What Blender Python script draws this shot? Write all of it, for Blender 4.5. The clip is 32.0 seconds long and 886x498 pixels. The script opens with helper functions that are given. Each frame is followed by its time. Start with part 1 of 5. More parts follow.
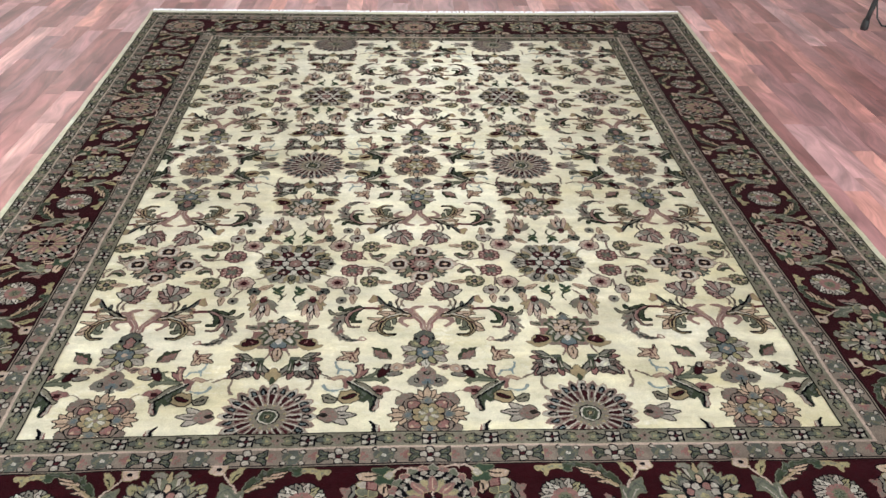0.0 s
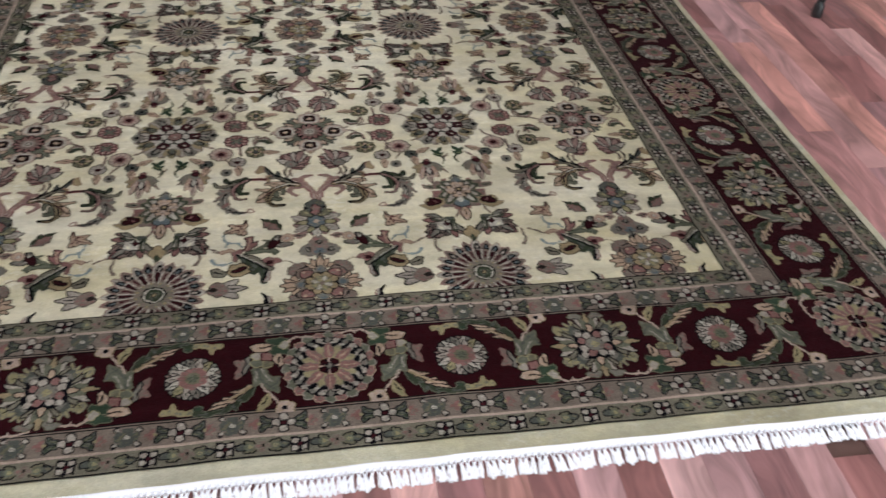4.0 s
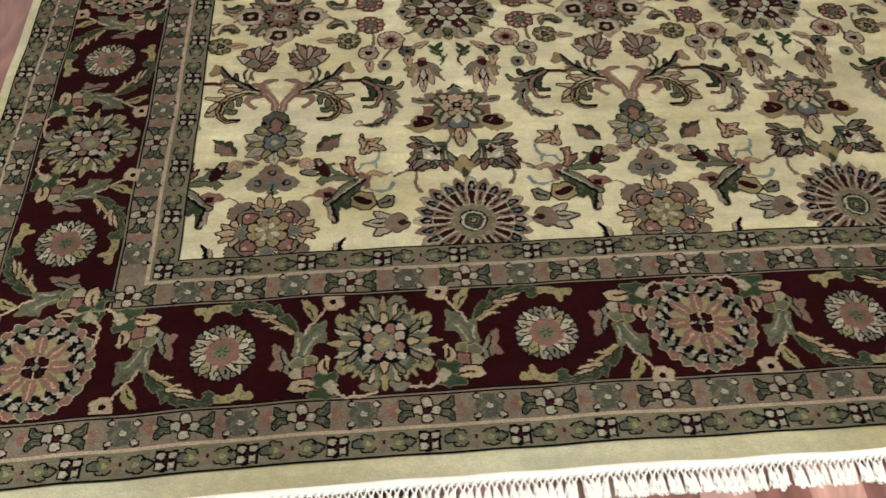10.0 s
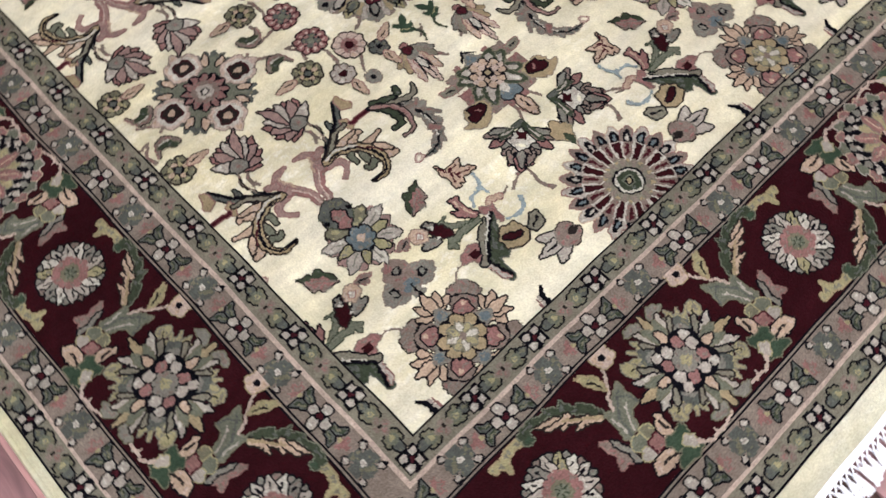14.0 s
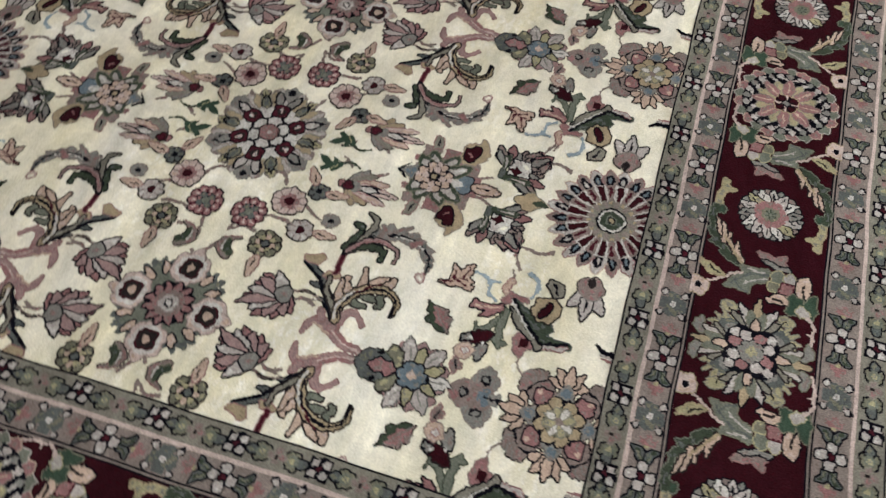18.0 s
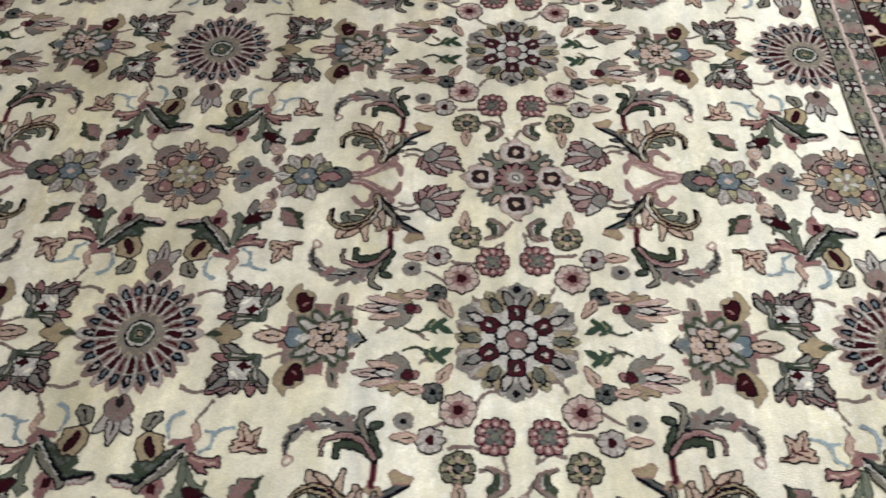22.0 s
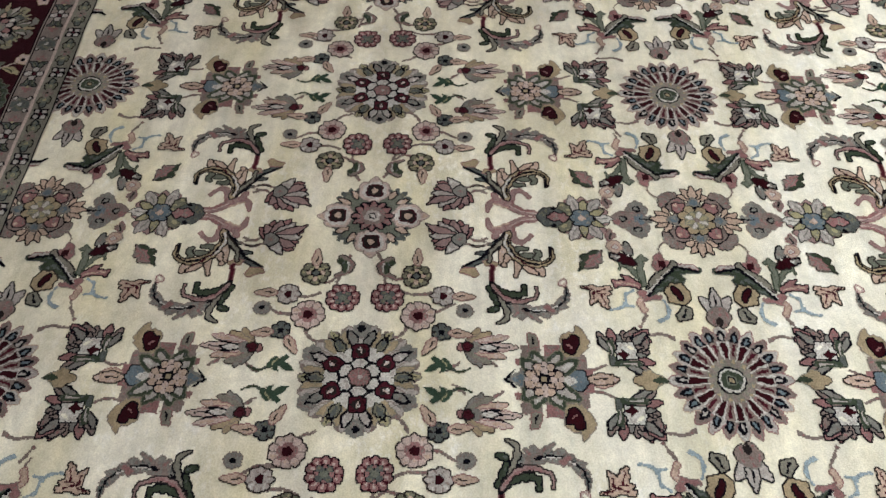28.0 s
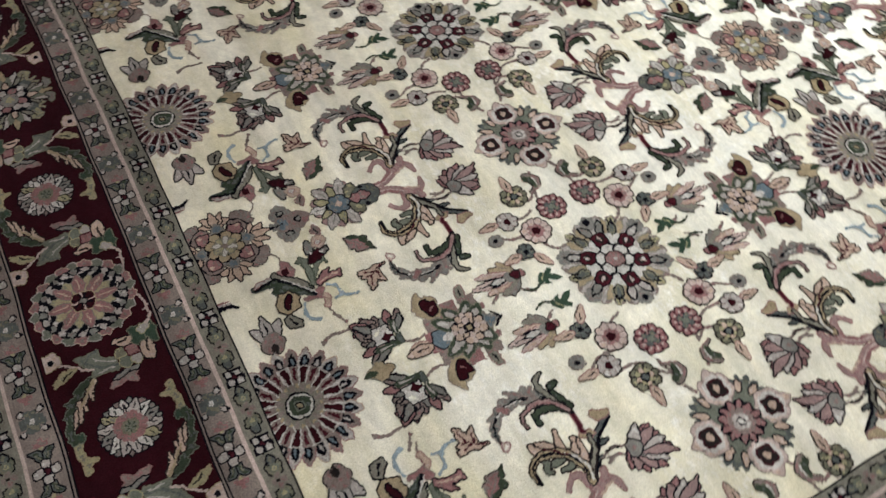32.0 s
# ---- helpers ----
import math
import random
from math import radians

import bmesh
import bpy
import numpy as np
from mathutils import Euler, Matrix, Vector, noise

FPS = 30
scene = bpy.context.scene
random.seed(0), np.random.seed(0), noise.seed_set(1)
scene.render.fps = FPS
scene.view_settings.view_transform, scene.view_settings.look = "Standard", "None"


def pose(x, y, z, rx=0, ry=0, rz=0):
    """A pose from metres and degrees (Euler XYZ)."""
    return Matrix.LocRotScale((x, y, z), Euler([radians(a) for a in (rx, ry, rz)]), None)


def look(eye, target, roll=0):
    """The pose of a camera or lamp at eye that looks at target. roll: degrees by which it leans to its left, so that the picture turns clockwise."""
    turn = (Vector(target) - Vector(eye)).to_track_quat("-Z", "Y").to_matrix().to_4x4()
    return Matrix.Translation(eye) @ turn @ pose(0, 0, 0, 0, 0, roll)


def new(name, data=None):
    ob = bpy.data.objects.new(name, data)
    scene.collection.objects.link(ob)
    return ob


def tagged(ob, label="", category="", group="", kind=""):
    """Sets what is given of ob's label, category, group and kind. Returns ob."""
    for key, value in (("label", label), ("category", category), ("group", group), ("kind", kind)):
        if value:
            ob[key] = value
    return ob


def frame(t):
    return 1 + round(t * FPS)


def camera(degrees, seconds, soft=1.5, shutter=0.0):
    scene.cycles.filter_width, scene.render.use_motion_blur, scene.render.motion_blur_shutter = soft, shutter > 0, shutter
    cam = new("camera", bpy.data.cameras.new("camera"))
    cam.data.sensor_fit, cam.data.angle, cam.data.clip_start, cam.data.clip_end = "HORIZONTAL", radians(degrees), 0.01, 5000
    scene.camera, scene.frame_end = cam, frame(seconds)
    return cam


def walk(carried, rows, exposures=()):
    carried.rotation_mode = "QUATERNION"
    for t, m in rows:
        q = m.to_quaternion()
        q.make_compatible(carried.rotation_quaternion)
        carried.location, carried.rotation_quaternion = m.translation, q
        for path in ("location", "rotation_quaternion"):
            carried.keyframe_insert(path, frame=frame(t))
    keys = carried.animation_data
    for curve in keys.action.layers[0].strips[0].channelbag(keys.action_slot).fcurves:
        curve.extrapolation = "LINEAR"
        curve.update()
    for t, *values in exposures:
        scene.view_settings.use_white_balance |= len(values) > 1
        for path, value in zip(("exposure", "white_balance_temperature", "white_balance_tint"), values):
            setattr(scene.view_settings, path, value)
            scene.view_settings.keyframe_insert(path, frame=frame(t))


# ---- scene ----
cam = camera(54.7, 32.0, 1.45, 0.4)
PATH = [
    (0, (-0.015, -1.451, 1.372), (0.053, 0.248, 0.319), 1.3),
    (0.5, (-0.016, -1.455, 1.37), (0.05, 0.226, 0.289), 1.3),
    (1, (-0.019, -1.453, 1.36), (0.049, 0.2, 0.237), 1.5),
    (1.5, (-0.021, -1.447, 1.355), (0.048, 0.175, 0.187), 1.8),
    (2, (-0.022, -1.445, 1.343), (0.045, 0.145, 0.133), 1.9),
    (2.5, (-0.025, -1.445, 1.338), (0.043, 0.122, 0.097), 2.1),
    (3, (-0.021, -1.447, 1.334), (0.054, 0.108, 0.079), 2.1),
    (3.5, (-0.009, -1.444, 1.334), (0.12, 0.092, 0.06), 2.2),
    (4, (0.026, -1.432, 1.328), (0.303, 0.076, 0.045), 3.3),
    (4.5, (0.062, -1.414, 1.329), (0.447, 0.06, 0.033), 3.7),
    (6.5, (0.045, -1.389, 1.309), (0.343, 0.052, -0.045), 4.3),
    (7, (0.004, -1.378, 1.3), (0.168, 0.067, -0.072), 3.1),
    (7.5, (-0.012, -1.361, 1.296), (0.066, 0.092, -0.075), 1.7),
    (8, (-0.09, -1.346, 1.29), (-0.034, 0.113, -0.076), 1.9),
    (8.5, (-0.198, -1.299, 1.281), (-0.119, 0.133, -0.113), 2.2),
    (9, (-0.226, -1.198, 1.266), (-0.209, 0.178, -0.185), 0.7),
    (9.5, (-0.318, -1.097, 1.253), (-0.308, 0.2, -0.269), 0.6),
    (10, (-0.493, -1.02, 1.238), (-0.387, 0.219, -0.328), 1.8),
    (10.5, (-0.561, -0.929, 1.195), (-0.44, 0.254, -0.413), 3.5),
    (11, (-0.574, -0.823, 1.17), (-0.534, 0.291, -0.49), 0.9),
    (11.5, (-0.636, -0.78, 1.166), (-0.578, 0.293, -0.521), 1.0),
    (12, (-0.684, -0.755, 1.163), (-0.591, 0.288, -0.541), 1.5),
    (12.5, (-0.795, -0.702, 1.18), (-0.539, 0.325, -0.517), 2.5),
    (13, (-0.863, -0.582, 1.168), (-0.481, 0.373, -0.547), 1.7),
    (13.5, (-0.929, -0.463, 1.188), (-0.485, 0.384, -0.569), -1.3),
    (14, (-1.051, -0.353, 1.203), (-0.459, 0.369, -0.565), -3.9),
    (14.5, (-1.157, -0.317, 1.235), (-0.437, 0.378, -0.497), -1.7),
    (16.5, (-1.328, -0.245, 1.195), (-0.337, 0.284, -0.46), 3.3),
    (17, (-1.323, -0.187, 1.205), (-0.299, 0.251, -0.457), 2.9),
    (17.5, (-1.254, -0.107, 1.23), (-0.255, 0.299, -0.454), 0.7),
    (18, (-1.244, 0.001, 1.213), (-0.206, 0.374, -0.456), -0.4),
    (18.5, (-1.268, 0.174, 1.232), (-0.108, 0.349, -0.388), -0.7),
    (19, (-1.211, 0.28, 1.239), (0.016, 0.34, -0.339), 0.3),
    (19.5, (-1.155, 0.381, 1.249), (0.066, 0.443, -0.334), -0.6),
    (20, (-1.148, 0.502, 1.251), (0.072, 0.525, -0.334), -0.2),
    (20.5, (-1.142, 0.549, 1.251), (0.084, 0.561, -0.33), 0.4),
    (21, (-1.15, 0.593, 1.258), (0.09, 0.596, -0.312), 0.6),
    (21.5, (-1.139, 0.659, 1.268), (0.084, 0.673, -0.315), 0.4),
    (22, (-1.116, 0.738, 1.266), (0.087, 0.809, -0.331), -0.9),
    (22.5, (-1.121, 0.96, 1.284), (0.093, 0.955, -0.306), -2.3),
    (23, (-1.118, 1.031, 1.3), (0.082, 1.065, -0.299), -2.2),
    (23.5, (-1.112, 1.03, 1.3), (0.092, 1.074, -0.297), -2.7),
    (24, (-1.109, 1.093, 1.302), (0.102, 1.159, -0.288), -2.5),
    (24.5, (-1.111, 1.338, 1.309), (0.082, 1.338, -0.296), -0.7),
    (26.5, (-1.107, 1.431, 1.319), (0.1, 1.522, -0.273), -1.9),
    (27, (-1.118, 1.692, 1.32), (0.089, 1.708, -0.276), -0.2),
    (27.5, (-1.129, 1.799, 1.328), (0.092, 1.837, -0.255), -0.6),
    (28, (-1.133, 1.797, 1.333), (0.104, 1.821, -0.238), 0.3),
    (28.5, (-1.138, 1.797, 1.332), (0.094, 1.846, -0.243), -0.2),
    (29, (-1.14, 2.006, 1.326), (0.108, 2.01, -0.237), 1.1),
    (29.1, (-1.141, 2.039, 1.323), (0.103, 2.059, -0.243), -0.2),
    (29.5, (-1.132, 2.175, 1.365), (0.077, 2.172, -0.228), 0.4),
    (30, (-1.117, 2.179, 1.365), (0.088, 2.2, -0.23), -0.0),
    (30.5, (-1.109, 2.199, 1.363), (0.077, 2.217, -0.247), -1.1),
    (31, (-1.069, 2.396, 1.361), (0.064, 2.132, -0.266), 2.4),
    (31.5, (-1.047, 2.582, 1.393), (0.026, 2.152, -0.238), 3.5),
    (32, (-1.051, 2.747, 1.41), (-0.064, 2.168, -0.23), 3.3),
]
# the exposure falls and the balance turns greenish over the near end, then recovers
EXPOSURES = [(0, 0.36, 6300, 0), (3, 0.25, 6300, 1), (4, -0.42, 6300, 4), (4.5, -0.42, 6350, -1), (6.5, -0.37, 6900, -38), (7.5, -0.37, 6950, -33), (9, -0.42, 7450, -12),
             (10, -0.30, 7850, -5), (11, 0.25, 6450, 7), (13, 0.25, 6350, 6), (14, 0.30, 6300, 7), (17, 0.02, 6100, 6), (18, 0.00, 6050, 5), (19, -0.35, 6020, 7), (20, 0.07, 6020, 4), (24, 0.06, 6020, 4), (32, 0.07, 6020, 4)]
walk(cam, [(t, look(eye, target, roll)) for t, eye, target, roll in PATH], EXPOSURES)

# ---- world and light ----
world = bpy.data.worlds.new("daylight")
scene.world = world
world.use_nodes = True
sky = world.node_tree.nodes.new("ShaderNodeTexSky")
sky.sky_type = "NISHITA"
sky.sun_disc = False
sky.sun_elevation = radians(40)
sky.sun_rotation = radians(150)
world.node_tree.links.new(sky.outputs[0], world.node_tree.nodes["Background"].inputs[0])
world.node_tree.nodes["Background"].inputs[1].default_value = 0.1


def area_lamp(name, at, target, sx, sy, watts, colour):
    lamp = bpy.data.lights.new(name, "AREA")
    lamp.shape, lamp.size, lamp.size_y, lamp.energy, lamp.color = "RECTANGLE", sx, sy, watts, colour
    ob = new(name, lamp)
    ob.matrix_world = look(at, target)
    return ob


# the sky's light in the unseen shop window's opening, inferred from the rug's glare
area_lamp("window_light", (2.6, -4.95, 1.7), (2.6, 0.0, 1.3), 5.4, 2.4, 285, (0.97, 0.99, 1.0))
# unseen panel lamps, added to raise the rug's highlights and even the light
ADDED_PANELS = [(3.0, -1.4, 24), (4.2, -1.0, 30), (2.6, -3.0, 56), (3.8, -3.0, 48), (0.4, 0.9, 25), (-3.2, 0.8, 84), (0.2, 6.0, 42), (-3.4, 5.9, 32)]
for px, py, watts in ADDED_PANELS:
    area_lamp("added_panel_light", (px, py, 2.93), (px, py, 0.0), 0.56, 1.16, watts, (0.98, 1.0, 1.0))


# ---- materials ----
def node_material(name):
    m = bpy.data.materials.new(name)
    m.use_nodes = True
    return m, m.node_tree.nodes, m.node_tree.links, m.node_tree.nodes["Principled BSDF"]


def noise_node(nodes, links, vector, scale, detail=2.0, rough=0.5):
    n = nodes.new("ShaderNodeTexNoise")
    n.inputs["Scale"].default_value, n.inputs["Detail"].default_value, n.inputs["Roughness"].default_value = scale, detail, rough
    links.new(vector, n.inputs["Vector"])
    return n


def mapped(nodes, links, vector, scale):
    n = nodes.new("ShaderNodeMapping")
    n.inputs["Scale"].default_value = scale
    links.new(vector, n.inputs["Vector"])
    return n.outputs[0]


def to_range(nodes, links, value, lo, hi, a=0.3, b=0.7):
    n = nodes.new("ShaderNodeMapRange")
    for key, v in (("From Min", a), ("From Max", b), ("To Min", lo), ("To Max", hi)):
        n.inputs[key].default_value = v
    links.new(value, n.inputs["Value"])
    return n.outputs[0]


def times(nodes, links, a, b):
    n = nodes.new("ShaderNodeMath")
    n.operation = "MULTIPLY"
    links.new(a, n.inputs[0])
    links.new(b, n.inputs[1])
    return n.outputs[0]


PILE = {
    "cream": (0.4928, 0.4576, 0.33), "maroon": (0.021, 0.0042, 0.0062), "ink": (0.0042, 0.004, 0.0062), "rose": (0.1804, 0.09504, 0.08976),
    "mauve": (0.1496, 0.1177, 0.1012), "sage": (0.1155, 0.1116, 0.07776), "green": (0.0333, 0.0414, 0.02668), "blue": (0.0896, 0.112, 0.124),
    "white": (0.3662, 0.3488, 0.3096), "peach": (0.3213, 0.2398, 0.1823), "slate": (0.1442, 0.1379, 0.1202), "straw": (0.2274, 0.2062, 0.1188),
    "wine": (0.042, 0.008, 0.012), "brown": (0.016, 0.0125, 0.012), "taupe": (0.1606, 0.1317, 0.1118), "khaki": (0.1443, 0.1342, 0.1054),
    "edge": (0.4136, 0.396, 0.2816), "grey": (0.0704, 0.0752, 0.0688), "pink": (0.3406, 0.2705, 0.235), "sky": (0.2049, 0.2442, 0.2572), "lilac": (0.2709, 0.2446, 0.2182),
    "tan": (0.2332, 0.1848, 0.1144), "shell": (0.33, 0.245, 0.185), "dust": (0.205, 0.138, 0.126), "leaf": (0.0323, 0.05022, 0.03321), "mist": (0.1047, 0.111, 0.08479),
}


def pile_material(name, colour):
    """Knotted wool pile: bands of dye along the weft, soft patches of painted nap shading, knots as relief, a lustrous
    nap.
    """
    spread = 0.14 if name in ("cream", "edge") else 0.24
    m, nodes, links, bsdf = node_material("pile_" + name)
    place = nodes.new("ShaderNodeNewGeometry").outputs["Position"]
    bands = noise_node(nodes, links, mapped(nodes, links, place, (0.7, 26, 1)), 1.0, 3)
    patches = noise_node(nodes, links, mapped(nodes, links, place, (5, 9, 1)), 1.0, 3, 0.6)
    knots = noise_node(nodes, links, mapped(nodes, links, place, (1, 1, 0.2)), 340, 1)
    # the patches paint the shading of the nap's lie into the colour
    v = times(nodes, links, to_range(nodes, links, bands.outputs[0], 0.88, 1.10), to_range(nodes, links, patches.outputs[0], 0.80, 1.15))
    flecks = noise_node(nodes, links, mapped(nodes, links, place, (1, 1, 0.2)), 75, 2, 0.6)
    v = times(nodes, links, v, to_range(nodes, links, flecks.outputs[0], 1 - spread * 0.55, 1 + spread * 0.55))
    v = times(nodes, links, v, to_range(nodes, links, knots.outputs[0], 1 - spread, 1 + spread))
    tint = nodes.new("ShaderNodeVectorMath")
    tint.operation = "SCALE"
    tint.inputs[0].default_value = colour
    links.new(v, tint.inputs["Scale"])
    if name in ("cream", "edge"):
        clouds = noise_node(nodes, links, mapped(nodes, links, place, (18, 24, 1)), 1.0, 3, 0.6)
        links.new(times(nodes, links, v, to_range(nodes, links, clouds.outputs[0], 0.90, 1.10, 0.36, 0.64)), tint.inputs["Scale"])
        # the pale dye drifts between ivory and straw from batch to batch, with painted shading
        drift = noise_node(nodes, links, mapped(nodes, links, place, (1.6, 5, 1)), 1.0, 5, 0.65)
        blend = nodes.new("ShaderNodeMix")
        blend.data_type = "RGBA"
        links.new(to_range(nodes, links, drift.outputs[0], 0.0, 1.0, 0.38, 0.62), blend.inputs["Factor"])
        blend.inputs["A"].default_value = (colour[0] * 1.06, colour[1] * 1.07, colour[2] * 1.14, 1)
        blend.inputs["B"].default_value = (colour[0] * 0.87, colour[1] * 0.84, colour[2] * 0.70, 1)
        # whiter spots painted in for the sheen of brushed nap
        spots = noise_node(nodes, links, mapped(nodes, links, place, (42, 60, 1)), 1.0, 4, 0.7)
        where = noise_node(nodes, links, mapped(nodes, links, place, (3.1, 4.3, 1)), 1.0, 2)
        nap_sheen = nodes.new("ShaderNodeMix")
        nap_sheen.data_type = "RGBA"
        links.new(times(nodes, links, to_range(nodes, links, spots.outputs[0], 0.0, 1.0, 0.50, 0.66), to_range(nodes, links, where.outputs[0], 0.0, 0.75, 0.46, 0.62)), nap_sheen.inputs["Factor"])
        links.new(blend.outputs["Result"], nap_sheen.inputs["A"])
        nap_sheen.inputs["B"].default_value = (colour[0] * 1.22, colour[1] * 1.27, colour[2] * 1.55, 1)
        links.new(nap_sheen.outputs["Result"], tint.inputs[0])
    links.new(tint.outputs[0], bsdf.inputs["Base Color"])
    rough = to_range(nodes, links, patches.outputs[0], 0.42, 0.58)
    links.new(rough, bsdf.inputs["Roughness"])
    # a metallic share stands in for brushed wool's lustre and takes the dye's colour
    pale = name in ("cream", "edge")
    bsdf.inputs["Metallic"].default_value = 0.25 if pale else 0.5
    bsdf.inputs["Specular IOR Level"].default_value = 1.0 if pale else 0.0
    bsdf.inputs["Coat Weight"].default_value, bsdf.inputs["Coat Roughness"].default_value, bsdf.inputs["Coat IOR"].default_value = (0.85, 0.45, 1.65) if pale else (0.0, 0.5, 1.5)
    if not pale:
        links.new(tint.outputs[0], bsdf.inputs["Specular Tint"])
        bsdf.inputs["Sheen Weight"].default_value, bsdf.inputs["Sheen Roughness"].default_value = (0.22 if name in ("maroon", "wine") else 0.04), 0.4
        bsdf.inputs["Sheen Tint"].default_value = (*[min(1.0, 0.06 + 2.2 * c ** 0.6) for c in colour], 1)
    bump = nodes.new("ShaderNodeBump")
    bump.inputs["Strength"].default_value, bump.inputs["Distance"].default_value = 0.55, 0.0015
    links.new(knots.outputs[0], bump.inputs["Height"])
    soft = nodes.new("ShaderNodeBump")
    soft.inputs["Strength"].default_value, soft.inputs["Distance"].default_value = 0.6, 0.011
    links.new(patches.outputs[0], soft.inputs["Height"])
    links.new(soft.outputs[0], bump.inputs["Normal"])
    links.new(bump.outputs[0], bsdf.inputs["Normal"])
    return m


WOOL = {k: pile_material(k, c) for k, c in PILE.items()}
NAMES = list(PILE)


def plain_material(name, colour, rough, metal=0.0, grain=40.0, spread=0.12, relief=0.0):
    m, nodes, links, bsdf = node_material(name)
    place = nodes.new("ShaderNodeTexCoord").outputs["Object"]
    n = noise_node(nodes, links, place, grain, 4, 0.6)
    big = noise_node(nodes, links, place, grain * 0.06, 2)
    v = times(nodes, links, to_range(nodes, links, n.outputs[0], 1 - spread, 1 + spread), to_range(nodes, links, big.outputs[0], 1 - spread, 1 + spread))
    tint = nodes.new("ShaderNodeVectorMath")
    tint.operation = "SCALE"
    tint.inputs[0].default_value = colour
    links.new(v, tint.inputs["Scale"])
    links.new(tint.outputs[0], bsdf.inputs["Base Color"])
    bsdf.inputs["Roughness"].default_value, bsdf.inputs["Metallic"].default_value = rough, metal
    if relief:
        bump = nodes.new("ShaderNodeBump")
        bump.inputs["Strength"].default_value, bump.inputs["Distance"].default_value = 0.5, relief
        links.new(n.outputs[0], bump.inputs["Height"])
        links.new(bump.outputs[0], bsdf.inputs["Normal"])
    return m


COTTON = plain_material("cotton_fringe", (0.90, 0.91, 0.99), 0.85, 0, 300, 0.06, 0.001)
WALL_PAINT = plain_material("wall_paint", (0.74, 0.74, 0.73), 0.8, 0, 30, 0.03, 0.0005)
CEILING_PAINT = plain_material("ceiling_paint", (0.78, 0.77, 0.74), 0.9, 0, 30, 0.03, 0.0005)
BLACK_PLASTIC = plain_material("black_plastic", (0.018, 0.018, 0.02), 0.4, 0, 60, 0.15)
BLUE_PANEL = plain_material("slate_blue_panel", (0.10, 0.12, 0.17), 0.6, 0, 80, 0.1)
GAP = plain_material("floor_underlay", (0.09, 0.045, 0.038), 0.8, 0, 60, 0.1)
STEEL = plain_material("window_metal", (0.5, 0.5, 0.5), 0.35, 0.8, 60, 0.05)


def wood_material():
    """Cherry laminate: each strip takes its own tone, with long flowing grain and a satin lacquer."""
    m, nodes, links, bsdf = node_material("cherry_laminate")
    info = nodes.new("ShaderNodeObjectInfo").outputs["Random"]
    geo = nodes.new("ShaderNodeNewGeometry")
    add = nodes.new("ShaderNodeMath")
    add.operation = "ADD"
    links.new(info, add.inputs[0])
    links.new(geo.outputs["Random Per Island"], add.inputs[1])
    rnd = nodes.new("ShaderNodeMath")
    rnd.operation = "FRACT"
    links.new(add.outputs[0], rnd.inputs[0])
    tone = nodes.new("ShaderNodeValToRGB")
    tone.color_ramp.interpolation = "LINEAR"
    stops = [(0.0, (0.167, 0.074, 0.076)), (0.18, (0.270, 0.121, 0.118)), (0.36, (0.241, 0.130, 0.142)), (0.5, (0.379, 0.178, 0.165)),
             (0.64, (0.342, 0.212, 0.232)), (0.76, (0.419, 0.201, 0.178)), (0.9, (0.501, 0.321, 0.336)), (1.0, (0.204, 0.093, 0.099))]
    ramp = tone.color_ramp.elements
    ramp[0].position, ramp[0].color = stops[0][0], (*stops[0][1], 1)
    ramp[1].position, ramp[1].color = stops[-1][0], (*stops[-1][1], 1)
    for at, c in stops[1:-1]:
        e = ramp.new(at)
        e.color = (*c, 1)
    links.new(rnd.outputs[0], tone.inputs[0])
    shift = nodes.new("ShaderNodeVectorMath")
    shift.operation = "MULTIPLY_ADD"
    links.new(rnd.outputs[0], shift.inputs[0])
    shift.inputs[1].default_value = (37, 91, 53)
    links.new(geo.outputs["Position"], shift.inputs[2])
    warp_n = noise_node(nodes, links, mapped(nodes, links, shift.outputs[0], (7, 2.2, 1)), 1.0, 2)
    bent = nodes.new("ShaderNodeVectorMath")
    bent.operation = "MULTIPLY_ADD"
    links.new(warp_n.outputs["Color"], bent.inputs[0])
    bent.inputs[1].default_value = (0.24, 0.2, 0.0)
    links.new(shift.outputs[0], bent.inputs[2])
    grain = noise_node(nodes, links, mapped(nodes, links, bent.outputs[0], (46, 3.0, 1)), 1.0, 5, 0.6)
    cloud = noise_node(nodes, links, mapped(nodes, links, bent.outputs[0], (12, 3.5, 1)), 1.0, 3, 0.55)
    v = times(nodes, links, to_range(nodes, links, grain.outputs[0], 0.66, 1.36, 0.28, 0.72), to_range(nodes, links, cloud.outputs[0], 0.62, 1.45))
    tint = nodes.new("ShaderNodeVectorMath")
    tint.operation = "SCALE"
    links.new(tone.outputs[0], tint.inputs[0])
    links.new(v, tint.inputs["Scale"])
    links.new(tint.outputs[0], bsdf.inputs["Base Color"])
    links.new(to_range(nodes, links, grain.outputs[0], 0.36, 0.50), bsdf.inputs["Roughness"])
    bsdf.inputs["Specular IOR Level"].default_value = 0.30
    bump = nodes.new("ShaderNodeBump")
    bump.inputs["Strength"].default_value, bump.inputs["Distance"].default_value = 0.15, 0.0006
    links.new(grain.outputs[0], bump.inputs["Height"])
    links.new(bump.outputs[0], bsdf.inputs["Normal"])
    return m


WOOD = wood_material()

# ---- the room ----
def link_mesh(name, verts, faces, mats, parent=None, label="", index=None):
    me = bpy.data.meshes.new(name)
    me.from_pydata(verts, [], faces)
    for m in mats:
        me.materials.append(m)
    if index is not None:
        me.polygons.foreach_set("material_index", index)
    me.update()
    ob = new(name, me)
    if parent:
        ob.parent = parent
    return tagged(ob, label) if label else ob


